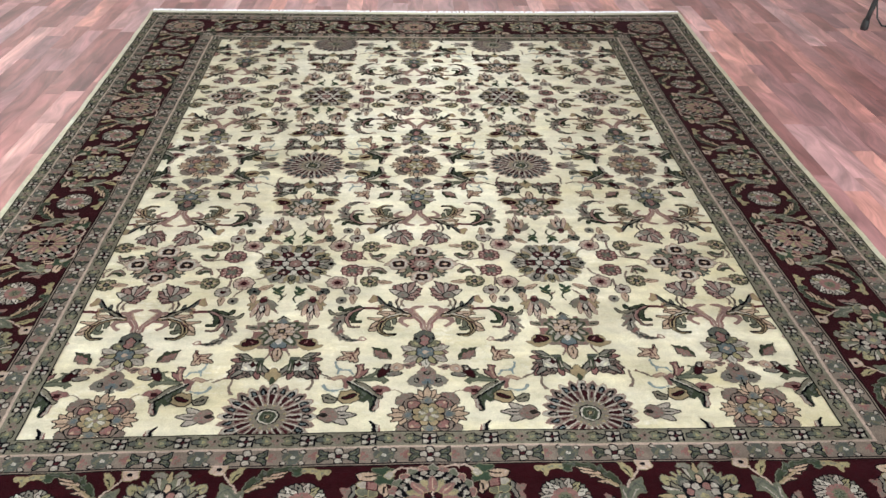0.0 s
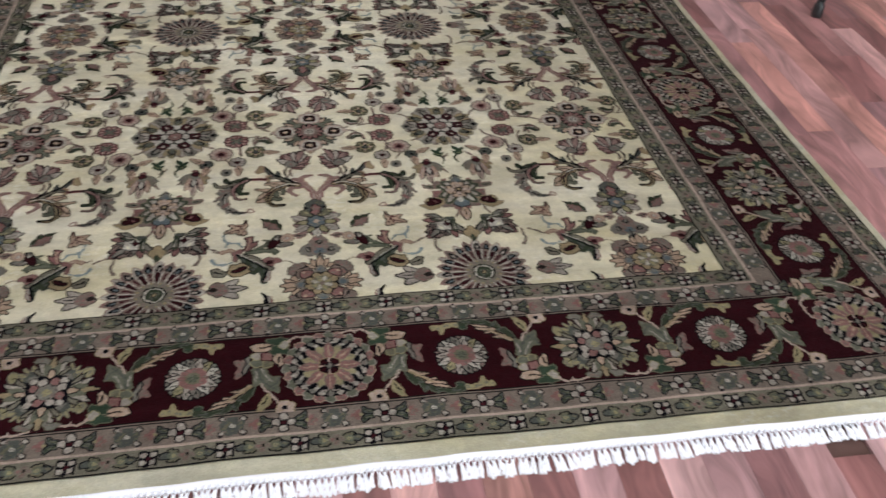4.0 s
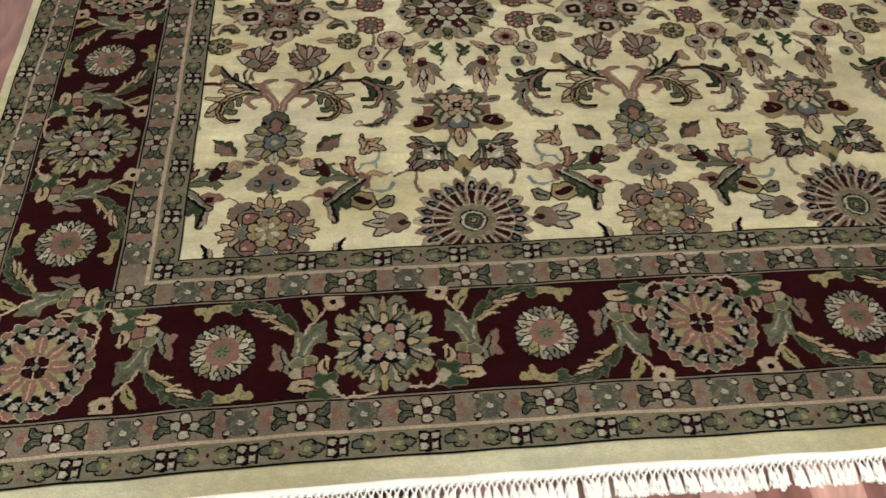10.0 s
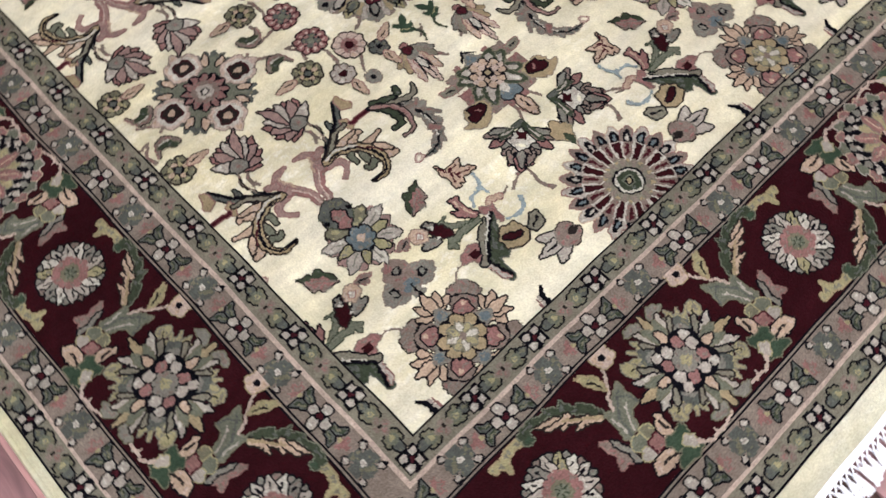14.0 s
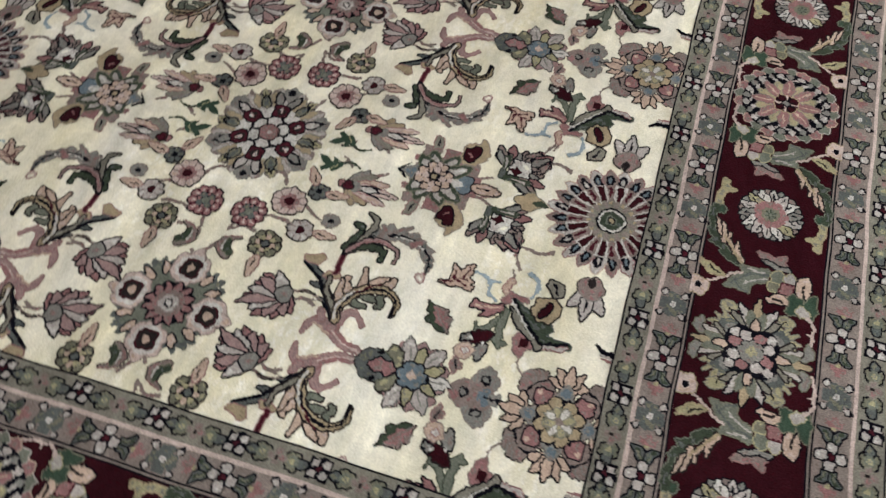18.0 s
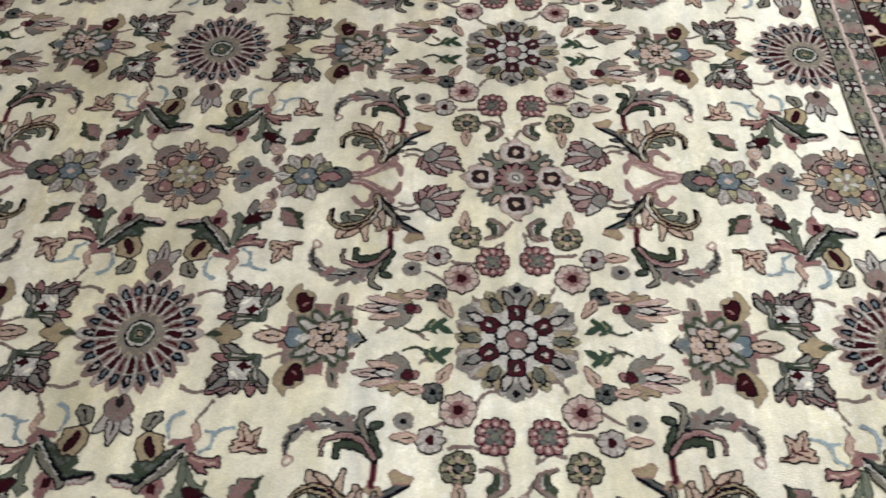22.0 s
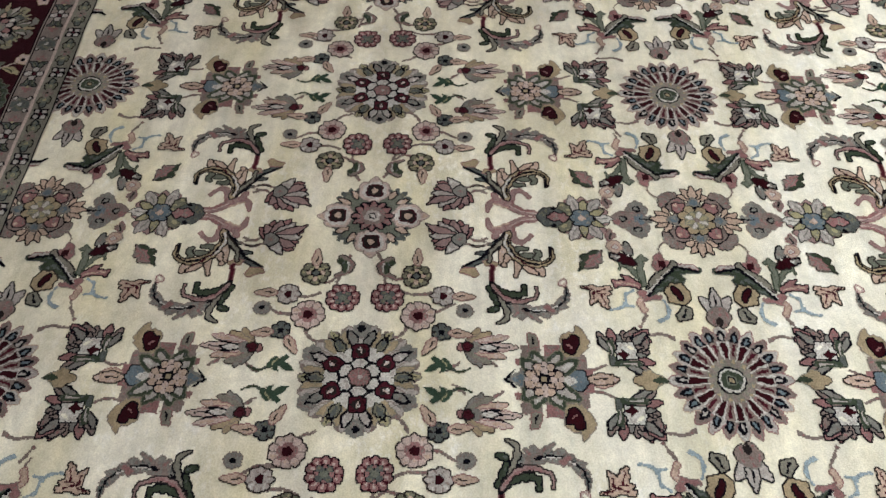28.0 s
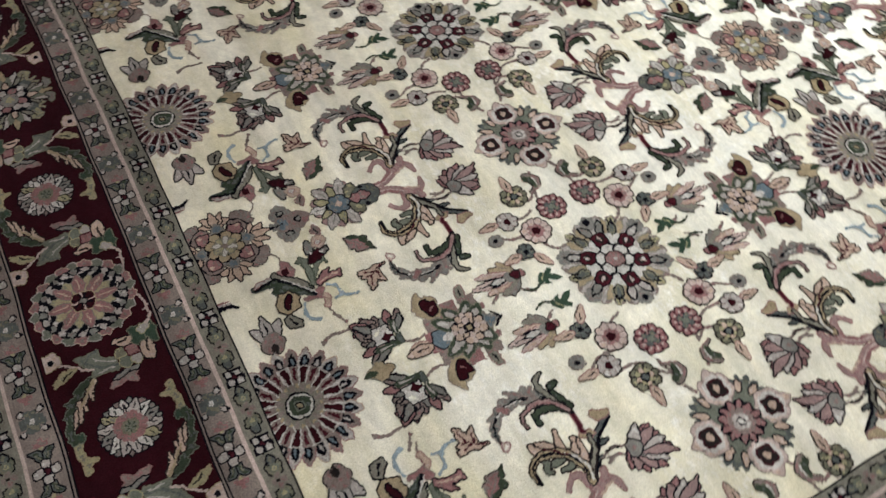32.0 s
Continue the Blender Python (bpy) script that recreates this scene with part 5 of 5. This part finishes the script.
def border_spray():
    """Grey-green leaf that carries a cluster of small tulips, a bud and a flower on peach stems, and a serrated green tail that ends in a straw fork."""
    k = Knots(-0.262, 0.066, -0.100, 0.104)
    # straw fork and serrated tail
    k.shape([(-0.007, 0.094), (0.004, 0.094), (0.020, 0.092), (0.033, 0.088), (0.053, 0.090), (0.051, 0.078), (0.038, 0.077), (0.034, 0.064), (0.029, 0.064), (0.027, 0.075), (0.012, 0.083), (-0.006, 0.084)], "straw", "tan")
    k.shape([(-0.007, 0.094), (-0.021, 0.099), (-0.038, 0.099), (-0.056, 0.092), (-0.060, 0.098), (-0.068, 0.091), (-0.078, 0.084), (-0.087, 0.090), (-0.090, 0.078), (-0.096, 0.067), (-0.103, 0.074), (-0.111, 0.059), (-0.120, 0.036), (-0.112, 0.028), (-0.102, 0.050), (-0.091, 0.061), (-0.074, 0.074), (-0.057, 0.085), (-0.038, 0.088), (-0.023, 0.087), (-0.021, 0.075), (-0.012, 0.072), (-0.006, 0.083)], "green", "mist")
    k.shape([(-0.008, 0.082), (-0.020, 0.085), (-0.020, 0.076), (-0.012, 0.074)], "leaf")
    for line in ([(-0.035, 0.084), (-0.055, 0.078), (-0.066, 0.074)], [(-0.042, 0.074), (-0.060, 0.068), (-0.079, 0.066)], [(-0.060, 0.059), (-0.077, 0.058), (-0.099, 0.045)], [(-0.074, 0.043), (-0.093, 0.044), (-0.111, 0.033)]):
        k.ribbon(line, 0.0040, 0.0060, "peach", "brown", 0.25, 4)
    k.ribbon([(-0.068, 0.067), (-0.088, 0.053), (-0.116, 0.030)], 0.0036, 0.0048, "tan")
    # the leaf
    k.shape([(-0.117, 0.033), (-0.129, 0.030), (-0.140, 0.039), (-0.150, 0.047), (-0.165, 0.055), (-0.163, 0.036), (-0.167, 0.013), (-0.154, 0.014), (-0.143, 0.006), (-0.139, -0.011), (-0.125, -0.016), (-0.113, -0.013), (-0.116, 0.008)], "mist", "sage")
    k.ribbon([(-0.124, -0.014), (-0.127, 0.008), (-0.135, 0.023), (-0.158, 0.044)], 0.0040, 0.0034, "grey")
    k.ribbon([(-0.146, 0.040), (-0.160, 0.028), (-0.166, 0.016)], 0.0034, 0.0030, "grey")
    k.ribbon([(-0.132, -0.011), (-0.139, 0.008), (-0.152, 0.023)], 0.0032, 0.0030, "lilac")
    k.ribbon([(-0.120, -0.008), (-0.120, 0.020)], 0.0032, 0.0030, "lilac")
    # bud and flower on thin stems
    k.ribbon([(-0.131, 0.030), (-0.139, 0.044), (-0.153, 0.061), (-0.165, 0.080)], 0.0048, 0.0048, "pink")
    k.shape([(-0.125, 0.098), (-0.136, 0.094), (-0.146, 0.083), (-0.150, 0.066), (-0.145, 0.055), (-0.136, 0.066), (-0.130, 0.080)], "straw", "tan")
    k.ribbon([(-0.134, 0.081), (-0.140, 0.074), (-0.143, 0.064)], 0.0042, 0.0036, "brown")
    k.lobes(-0.1778, 0.0939, 4, 0.0185, 0.20, "pink", "tan", 0.5)
    k.disc(-0.1773, 0.0930, 0.0062, "ink")
    # mauve tulip beside the leaf
    k.shape([(-0.096, 0.002), (-0.082, 0.009), (-0.082, -0.008), (-0.089, -0.017), (-0.074, -0.038), (-0.091, -0.036), (-0.096, -0.045), (-0.099, -0.027)], "mauve", "rose")
    k.shape([(-0.095, 0.005), (-0.103, -0.006), (-0.109, -0.020), (-0.109, -0.049), (-0.099, -0.042), (-0.103, -0.030), (-0.096, -0.014)], "slate", "ink")
    # cluster of tulips
    k.lobes(-0.1230, -0.0300, 5, 0.0135, 0.2, "mist", "straw")
    k.lobes(-0.1230, -0.0490, 4, 0.0115, 0.2, "lilac", "straw")
    k.lobes(-0.1440, -0.0235, 5, 0.0095, 0.15, "sage", "straw")
    k.shape([(-0.131, -0.036), (-0.149, -0.033), (-0.151, -0.053), (-0.132, -0.056)], "rose", "wine")
    k.shape([(-0.154, -0.033), (-0.168, -0.014), (-0.175, -0.020), (-0.171, -0.039), (-0.171, -0.052), (-0.154, -0.050)], "peach", "ink")
    k.ribbon([(-0.165, -0.025), (-0.167, -0.042)], 0.0040, 0.0034, "brown")
    k.shape([(-0.106, -0.074), (-0.117, -0.060), (-0.140, -0.059), (-0.153, -0.070), (-0.143, -0.080), (-0.121, -0.083)], "peach", "ink")
    k.ribbon([(-0.124, -0.070), (-0.150, -0.072)], 0.0036, 0.0034, "brown")
    k.shape([(-0.147, -0.055), (-0.158, -0.049), (-0.171, -0.053), (-0.182, -0.045), (-0.186, -0.058), (-0.183, -0.077), (-0.188, -0.089), (-0.168, -0.095), (-0.140, -0.094), (-0.143, -0.083), (-0.163, -0.074), (-0.150, -0.070)], "leaf", "sage")
    k.shape([(-0.165, -0.070), (-0.178, -0.063), (-0.185, -0.070), (-0.179, -0.086), (-0.168, -0.080)], "lilac", "straw")
    k.ribbon([(-0.183, -0.083), (-0.199, -0.093), (-0.212, -0.092), (-0.226, -0.093), (-0.247, -0.086)], 0.0056, 0.0048, "pink")
    k.ribbon([(-0.213, -0.092), (-0.212, -0.086)], 0.0048, 0.0034, "pink")
    return k


MED, DAISY, LOTUS, SPRAY = (f().mesh(n) for n, f in (("medallion", medallion), ("daisy", daisy), ("lotus_rosette", lotus_rosette), ("leaf_tulip_spray", border_spray)))
BD = 0.207


def border_side(start, end, fixed, n, vertical, flip):
    """Flowers along one side, from corner to corner, with the sprays between them. flip: which way is inwards."""
    step = (end - start) / n

    def put(data, name, pos, sx, sy):
        if not vertical and abs(pos) < FX:
            pos *= 0.971
        x, y = (fixed, pos) if vertical else (pos, fixed)
        ob = new(name, data)
        ob.parent = main_border
        wx, wy = warp(x, y)
        turn = Matrix.Rotation(math.pi / 2, 4, "Z") if vertical else Matrix.Identity(4)
        ob.matrix_basis = Matrix.Translation((wx, wy, TOP + 0.0022 + 0.00005 * (len(name) % 7))) @ turn @ Matrix.Diagonal((sx, sy, 1, 1))

    for i in range(n + 1):
        pos = start + step * i
        if i % 2:
            toward = 1 if i % 4 == 1 else -1      # towards the lotus
            stretch = step / 0.28
            put(SPRAY, "leaf_tulip_spray", pos, -toward * stretch, flip)
            put(SPRAY, "leaf_tulip_spray", pos, toward * stretch, -flip)
            put(DAISY, "daisy", pos, 0.95, 0.95)
        elif i % 4 == 2:
            put(LOTUS, "lotus_rosette", pos, 1, 1)
        elif i not in (0, n) or not vertical:
            put(MED, "medallion", pos, 0.94, 0.96)


border_side(-FX - BD, FX + BD, FY0 - BD, 8, False, 1)
border_side(-FX - BD, FX + BD, FY1 + BD, 8, False, -1)
border_side(FY0 - BD, FY1 + BD, -FX - BD, 12, True, -1)
border_side(FY0 - BD, FY1 + BD, FX + BD, 12, True, 1)


# ---- the rug: guard band motifs ----
def guard_flower():
    """Four white squares round a maroon eye, a pair of green leaves on each side and a rose cross beyond."""
    k = Knots(-0.070, 0.070, -0.026, 0.026)
    for s in (-1, 1):
        k.paint((np.abs(k.X - s * 0.056) < 0.0085) & (np.abs(k.Y) < 0.0045), "rose")
        k.paint((np.abs(k.X - s * 0.053) < 0.0045) & (np.abs(k.Y) < 0.0125), "rose")
        for t in (-1, 1):
            k.shape([(s * 0.017, t * 0.001), (s * 0.022, t * 0.010), (s * 0.032, t * 0.012), (s * 0.043, t * 0.021), (s * 0.043, t * 0.010), (s * 0.036, t * 0.001)], "grey", "ink")
            k.ribbon([(s * 0.022, t * 0.004), (s * 0.036, t * 0.009), (s * 0.040, t * 0.014)], 0.0062, 0.0040, "green")
            k.ribbon([(s * 0.025, t * 0.006), (s * 0.036, t * 0.010)], 0.0026, 0.0024, "sage")
        k.disc(s * 0.045, 0, 0.0036, "straw")
    for a in ring_angles(4):
        k.lobes(0.0138 * math.cos(a), 0.0138 * math.sin(a), 4, 0.0085, 0.10, "lilac", "ink", math.pi / 4)
    k.disc(0, 0, 0.0055, "wine", "ink")
    return k


def guard_square():
    """Grey cross-shaped flower with a white eye, and a white bead hooked in ink at each corner."""
    k = Knots(-0.034, 0.034, -0.027, 0.027)
    for sx in (-1, 1):
        for sy in (-1, 1):
            k.lobes(sx * 0.0205, sy * 0.0175, 4, 0.0078, 0.2, "ink")
            k.disc(sx * 0.0195, sy * 0.0165, 0.0046, "lilac")
    for a in ring_angles(4):
        for t in (-0.30, 0.30):
            k.disc(0.0175 * math.cos(a + t), 0.0155 * math.sin(a + t), 0.0068, "grey")
    k.disc(0, 0, 0.0155, "grey")
    k.lobes(0, 0, 4, 0.0052, 0.1, "white")
    return k


def quarter_square():
    k = Knots(-0.0195, 0.0195, -0.0195, 0.0195)
    k.paint(np.maximum(np.abs(k.X), np.abs(k.Y)) < 0.0172, "ink")
    for sx in (-1, 1):
        for sy in (-1, 1):
            k.paint(np.maximum(np.abs(k.X - sx * 0.0082), np.abs(k.Y - sy * 0.0082)) < 0.0055, "lilac")
    k.disc(0, 0, 0.0035, "wine")
    return k


def guard_oval():
    """Two sage ovals with a pale heart and a pointed end, and a small mauve cross between them."""
    k = Knots(-0.052, 0.052, -0.020, 0.020)
    for s in (-1, 1):
        k.lobes(s * 0.025, 0, 5, 0.0140, 0.14, "sage", "ink", 0 if s > 0 else math.pi)
        k.petal(s * 0.030, 0, 0 if s > 0 else math.pi, 0.019, 0.013, "grey", "ink", 0.8)
        k.disc(s * 0.024, 0, 0.0085, "mist")
        k.disc(s * 0.023, 0, 0.0048, "straw")
    for a in ring_angles(4):
        k.disc(0.0075 * math.cos(a), 0.0075 * math.sin(a), 0.0055, "mauve", "khaki")
    k.disc(0, 0, 0.0036, "brown")
    return k


GF, GS, GQ, GO = (f().mesh(n) for n, f in (("guard_flower", guard_flower), ("grey_square_flower", guard_square), ("quartered_square", quarter_square), ("leaf_knot", guard_oval)))


def guard_side(start, end, fixed, n, vertical, names, parent, last):
    (data_a, name_a), (data_b, name_b) = names
    step = (end - start) / n
    for i in range(2 * n + 1 if last else 2 * n):
        if not last and i == 0:
            continue
        pos = start + step * i / 2
        x, y = (fixed, pos) if vertical else (pos, fixed)
        ob = new(name_b if i % 2 else name_a, data_b if i % 2 else data_a)
        ob.parent = parent
        wx, wy = warp(x, y)
        turn = Matrix.Rotation(math.pi / 2, 4, "Z") if vertical else Matrix.Identity(4)
        ob.matrix_basis = Matrix.Translation((wx, wy, TOP + 0.0022)) @ turn


FLOWERS, SQUARES = ((GF, "guard_flower"), (GS, "grey_square_flower")), ((GQ, "quartered_square"), (GO, "leaf_knot"))
for off, across, along, names, parent in ((0.0755, 10, 15, FLOWERS, inner_guard), (0.0245, 14, 21, SQUARES, inner_guard),
                                          (0.3425, 13, 17, FLOWERS, outer_guard), (0.397, 19, 26, SQUARES, outer_guard)):
    xa, ya, yb = FX + off, FY0 - off, FY1 + off
    guard_side(-xa, xa, ya, across, False, names, parent, True)
    guard_side(-xa, xa, yb, across, False, names, parent, True)
    guard_side(ya, yb, -xa, along, True, names, parent, False)
    guard_side(ya, yb, xa, along, True, names, parent, False)


# ---- the rug: fringe ----
def strand(verts, faces, x0, x1, y0, length, r, z0, bend):
    base, n = len(verts), 5
    for i in range(n):
        t = i / (n - 1)
        x = x0 + (x1 - x0) * t + bend * math.sin(math.pi * t)
        z, rr = z0 * (1 - t) + 0.0030 * t + 0.0012 * math.sin(5 * t + 40 * bend), r * (1 - 0.3 * t)
        verts += [(x + rr * math.cos(a), -y0 - length * t, max(0.0008, z + rr * math.sin(a))) for a in (0, 1.257, 2.513, 3.77, 5.027)]
    for i in range(n - 1):
        for k in range(5):
            a, b = base + 5 * i + k, base + 5 * i + (k + 1) % 5
            faces.append((a, b, b + 5, a + 5))
    faces.append(tuple(base + 5 * (n - 1) + k for k in range(5)))


def tassel(seed):
    """Two cords that leave the hem, meet in a knot and open into a bunch of loose cotton threads."""
    rng = random.Random(seed)
    pieces = [(-0.0062, -0.0006, 0.0, 0.0165, 0.0019, 0.0085, 0.0), (0.0062, 0.0006, 0.0, 0.0165, 0.0019, 0.0085, 0.0)]
    lean = rng.uniform(-0.004, 0.004)
    pieces += [(rng.uniform(-0.0018, 0.0018), lean + rng.uniform(-0.0078, 0.0078), 0.0145, rng.uniform(0.036, 0.045), rng.uniform(0.0013, 0.0019), rng.uniform(0.003, 0.006), rng.uniform(-0.0035, 0.0035)) for i in range(13)]
    verts, faces = [], []
    for x0, x1, y0, length, r, z0, bend in pieces:
        strand(verts, faces, x0, x1, y0, length, r, z0, bend)
    bm = bmesh.new()
    bmesh.ops.create_icosphere(bm, subdivisions=1, radius=1.0, matrix=Matrix.Translation((0, -0.0158, 0.0052)) @ Matrix.Diagonal((0.0034, 0.0040, 0.0036, 1)))
    base = len(verts)
    verts += [tuple(v.co) for v in bm.verts]
    bm.verts.index_update()
    faces += [tuple(base + v.index for v in f.verts) for f in bm.faces]
    bm.free()
    me = bpy.data.meshes.new("fringe_tassel")
    me.from_pydata(verts, [], faces)
    me.materials.append(COTTON)
    me.update()
    return me


TASSELS = [tassel(s) for s in range(8)]
for edge_y, s in ((FY0 - END, 1), (FY1 + END, -1)):
    hem = bmesh.new()
    rows = []
    for x in steps(-FX - SIDE, FX + SIDE, 0.02):
        wx, wy = warp(x, edge_y)
        wob = 0.0015 * noise.noise((x * 9, edge_y, 0))
        rows.append([hem.verts.new((wx, wy + s * dy + wob, z)) for dy, z in ((0.003, 0.0122), (0.0, 0.0130), (-0.005, 0.0118), (-0.0085, 0.005), (-0.0080, 0.0005))])
    for p, q in zip(rows, rows[1:]):
        for i in range(4):
            hem.faces.new((p[i], p[i + 1], q[i + 1], q[i]) if s > 0 else (p[i], q[i], q[i + 1], p[i + 1]))
    fringe = part("fringe", hem, COTTON, rug, "knotted white cotton fringe at the rug's end")
    x, i = -FX - SIDE + 0.012, 0
    rng = random.Random(int(edge_y * 10))
    while x < FX + SIDE:
        ob = new("tassel", TASSELS[rng.randrange(8)])
        ob.parent = fringe
        wx, wy = warp(x, edge_y)
        ob.matrix_basis = Matrix.Translation((wx, wy - s * 0.0065, 0.0)) @ Matrix.Rotation((0 if s > 0 else math.pi) + rng.uniform(-0.12, 0.12), 4, "Z") @ Matrix.Diagonal((1, rng.uniform(0.92, 1.1) * (0.72 if s > 0 else 0.95), 1, 1))
        x += rng.uniform(0.0115, 0.0132)

# ---- black chair bases beside the rug ----
def tube(bm, pts, radii, sides=10):
    rings = []
    for i, p in enumerate(pts):
        p = Vector(p)
        d = (Vector(pts[min(i + 1, len(pts) - 1)]) - Vector(pts[max(i - 1, 0)])).normalized()
        u = d.cross(Vector((0, 0, 1)))
        u = u.normalized() if u.length > 0.05 else Vector((1, 0, 0))
        w = u.cross(d)
        rings.append([bm.verts.new(p + radii[i] * (math.cos(2 * math.pi * k / sides) * u + math.sin(2 * math.pi * k / sides) * w)) for k in range(sides)])
    for a, b in zip(rings, rings[1:]):
        for k in range(sides):
            f = bm.faces.new((a[k], a[(k + 1) % sides], b[(k + 1) % sides], b[k]))
            f.smooth = True
    bm.faces.new(rings[0][::-1])
    bm.faces.new(rings[-1])


def tube_leg_chair(x, y, turn, side, panel):
    """A chair on bent black tube legs; one of them has a hanging slate-blue panel and a loose cable."""
    chair = tagged(new("tube_chair"), "chair with bent black tube legs and slate-blue panel" if panel else "black tube-legged chair standing on the cherry laminate floor", "chair", "chairs beside the rug")
    chair.matrix_basis = Matrix.Translation((x, y, 0)) @ Matrix.Rotation(turn, 4, "Z")
    for dx, dy, sx, sy in ((0, 0, 1, -1), (side, 0, -1, -1), (0, -side, 1, 1), (side, -side, -1, 1)):
        bm = bmesh.new()
        pts = [(dx, dy, 0.03), (dx + 0.006 * sx, dy + 0.006 * sy, 0.09), (dx + 0.02 * sx, dy + 0.02 * sy, 0.22), (dx + 0.035 * sx, dy + 0.03 * sy, 0.36), (dx + 0.06 * sx, dy + 0.05 * sy, 0.425), (dx + 0.12 * sx, dy + 0.07 * sy, 0.435)]
        tube(bm, pts, [0.014, 0.013, 0.013, 0.013, 0.013, 0.013])
        leg = part("leg", bm, BLACK_PLASTIC, chair)
        bm = bmesh.new()
        tube(bm, [(dx, dy, 0.0), (dx, dy, 0.012), (dx, dy, 0.045), (dx + 0.001 * sx, dy, 0.06)], [0.019, 0.021, 0.019, 0.014], 12)
        part("rubber_foot", bm, BLACK_PLASTIC, leg)
    bm = bmesh.new()
    box(bm, 0.02, side - 0.02, 0.02 - side, -0.02, 0.44, 0.49)
    bmesh.ops.bevel(bm, geom=list(bm.edges), offset=0.02, segments=3, affect="EDGES")
    part("seat", bm, BLUE_PANEL, chair, "slate-blue padded seat")
    if panel:
        bm = bmesh.new()
        box(bm, 0.07, 0.11, -0.34, -0.06, 0.07, 0.44)
        bmesh.ops.bevel(bm, geom=list(bm.edges), offset=0.012, segments=2, affect="EDGES")
        part("panel", bm, BLUE_PANEL, chair, "slate-blue panel")
        bm = bmesh.new()
        tube(bm, [(0.05, 0.01, 0.30), (0.05, 0.0, 0.16), (0.05, -0.03, 0.06), (0.08, -0.05, 0.02), (0.14, -0.09, 0.008), (0.26, -0.14, 0.008)], [0.0045] * 6, 8)
        part("cable", bm, BLACK_PLASTIC, chair, "thin black cable")
    return chair


tube_leg_chair(2.39, 3.0, radians(35.5), 0.52, True)
tube_leg_chair(2.01, 1.82, radians(-12.9), 0.49, False)


# ---- added, unseen ceiling panels and the inferred shop window ----
for px, py, watts in ADDED_PANELS:
    lamp = tagged(new("added_ceiling_light"), "unseen white rectangular light panel added under the ceiling, with a pale frame", "ceiling light", "ceiling lights")
    lamp.location = (px, py, H)
    bm = bmesh.new()
    for b in ((-0.31, 0.31, -0.61, -0.585, -0.05, 0), (-0.31, 0.31, 0.585, 0.61, -0.05, 0), (-0.31, -0.285, -0.585, 0.585, -0.05, 0), (0.285, 0.31, -0.585, 0.585, -0.05, 0)):
        box(bm, *b)
    part("housing", bm, CEILING_PAINT, lamp)
    bm = bmesh.new()
    box(bm, -0.283, 0.283, -0.583, 0.583, -0.03, -0.012)
    part("diffuser", bm, WALL_PAINT, lamp, "white plastic diffuser of an added light")
window = tagged(new("window_1"), "wide shop window with slim metal mullions", "window", kind="structure")
window.location = (0, Y0 - 0.1, 0)
for wx in (-0.2, 1.65, 3.5, 5.35):
    bm = bmesh.new()
    box(bm, wx, wx + 0.05, -0.03, 0.03, 0.4, 2.9)
    part("mullion", bm, STEEL, window)

# ---- the floor's strips ----
W = 0.085
LENGTHS = (0.34, 0.46, 0.58, 0.72, 0.88)


def strip_shape(length):
    g, b = 0.0001, 0.0004
    x, y = W / 2 - g, length / 2 - g
    v = [(-x, -y, -0.008), (x, -y, -0.008), (x, y, -0.008), (-x, y, -0.008), (-x, -y, -b), (x, -y, -b), (x, y, -b), (-x, y, -b),
         (-x + b, -y + b, 0), (x - b, -y + b, 0), (x - b, y - b, 0), (-x + b, y - b, 0)]
    f = [(8, 9, 10, 11)]
    for i in range(4):
        j = (i + 1) % 4
        f += [(i, j, 4 + j, 4 + i), (4 + i, 4 + j, 8 + j, 8 + i)]
    return v, f


SHAPES = {n: strip_shape(n) for n in LENGTHS}
STRIPS = {}
for n, (v, f) in SHAPES.items():
    me = bpy.data.meshes.new("floor_strip")
    me.from_pydata(v, [], f)
    me.materials.append(WOOD)
    me.update()
    STRIPS[n] = me
rng = random.Random(11)
rest_v, rest_f, laid = [], [], 0
columns = int((X1 - X0) / W)
for i in range(columns):
    x = 1.735 + W / 2 + W * (i - 74)
    if not X0 < x - W / 2 or not x + W / 2 < X1:
        continue
    y = Y0 - rng.uniform(0, 0.5)
    while y < Y1:
        n = rng.choice(LENGTHS)
        cy = y + n / 2
        y += n
        beside = 1.38 < x < 2.75 and 0.2 < cy < 3.6 or -2.6 < x < -1.38 and 0.5 < cy < 3.6 or -1.5 < x < 1.9 and -1.25 < cy < -0.5
        if beside and laid < 300:
            ob = new("floor_strip", STRIPS[n])
            ob.parent = floor
            ob.location = (x, cy, 0)
            laid += 1
        else:
            if -1.25 < x < 1.25 and -0.3 < cy < 2.9:
                continue
            k = len(rest_v)
            v, f = SHAPES[n]
            rest_v += [(a + x, b + cy, c) for a, b, c in v]
            rest_f += [tuple(q + k for q in g) for g in f]
rest = link_mesh("floor_strips", rest_v, rest_f, [WOOD], floor)
tagged(rest, kind="stuff")
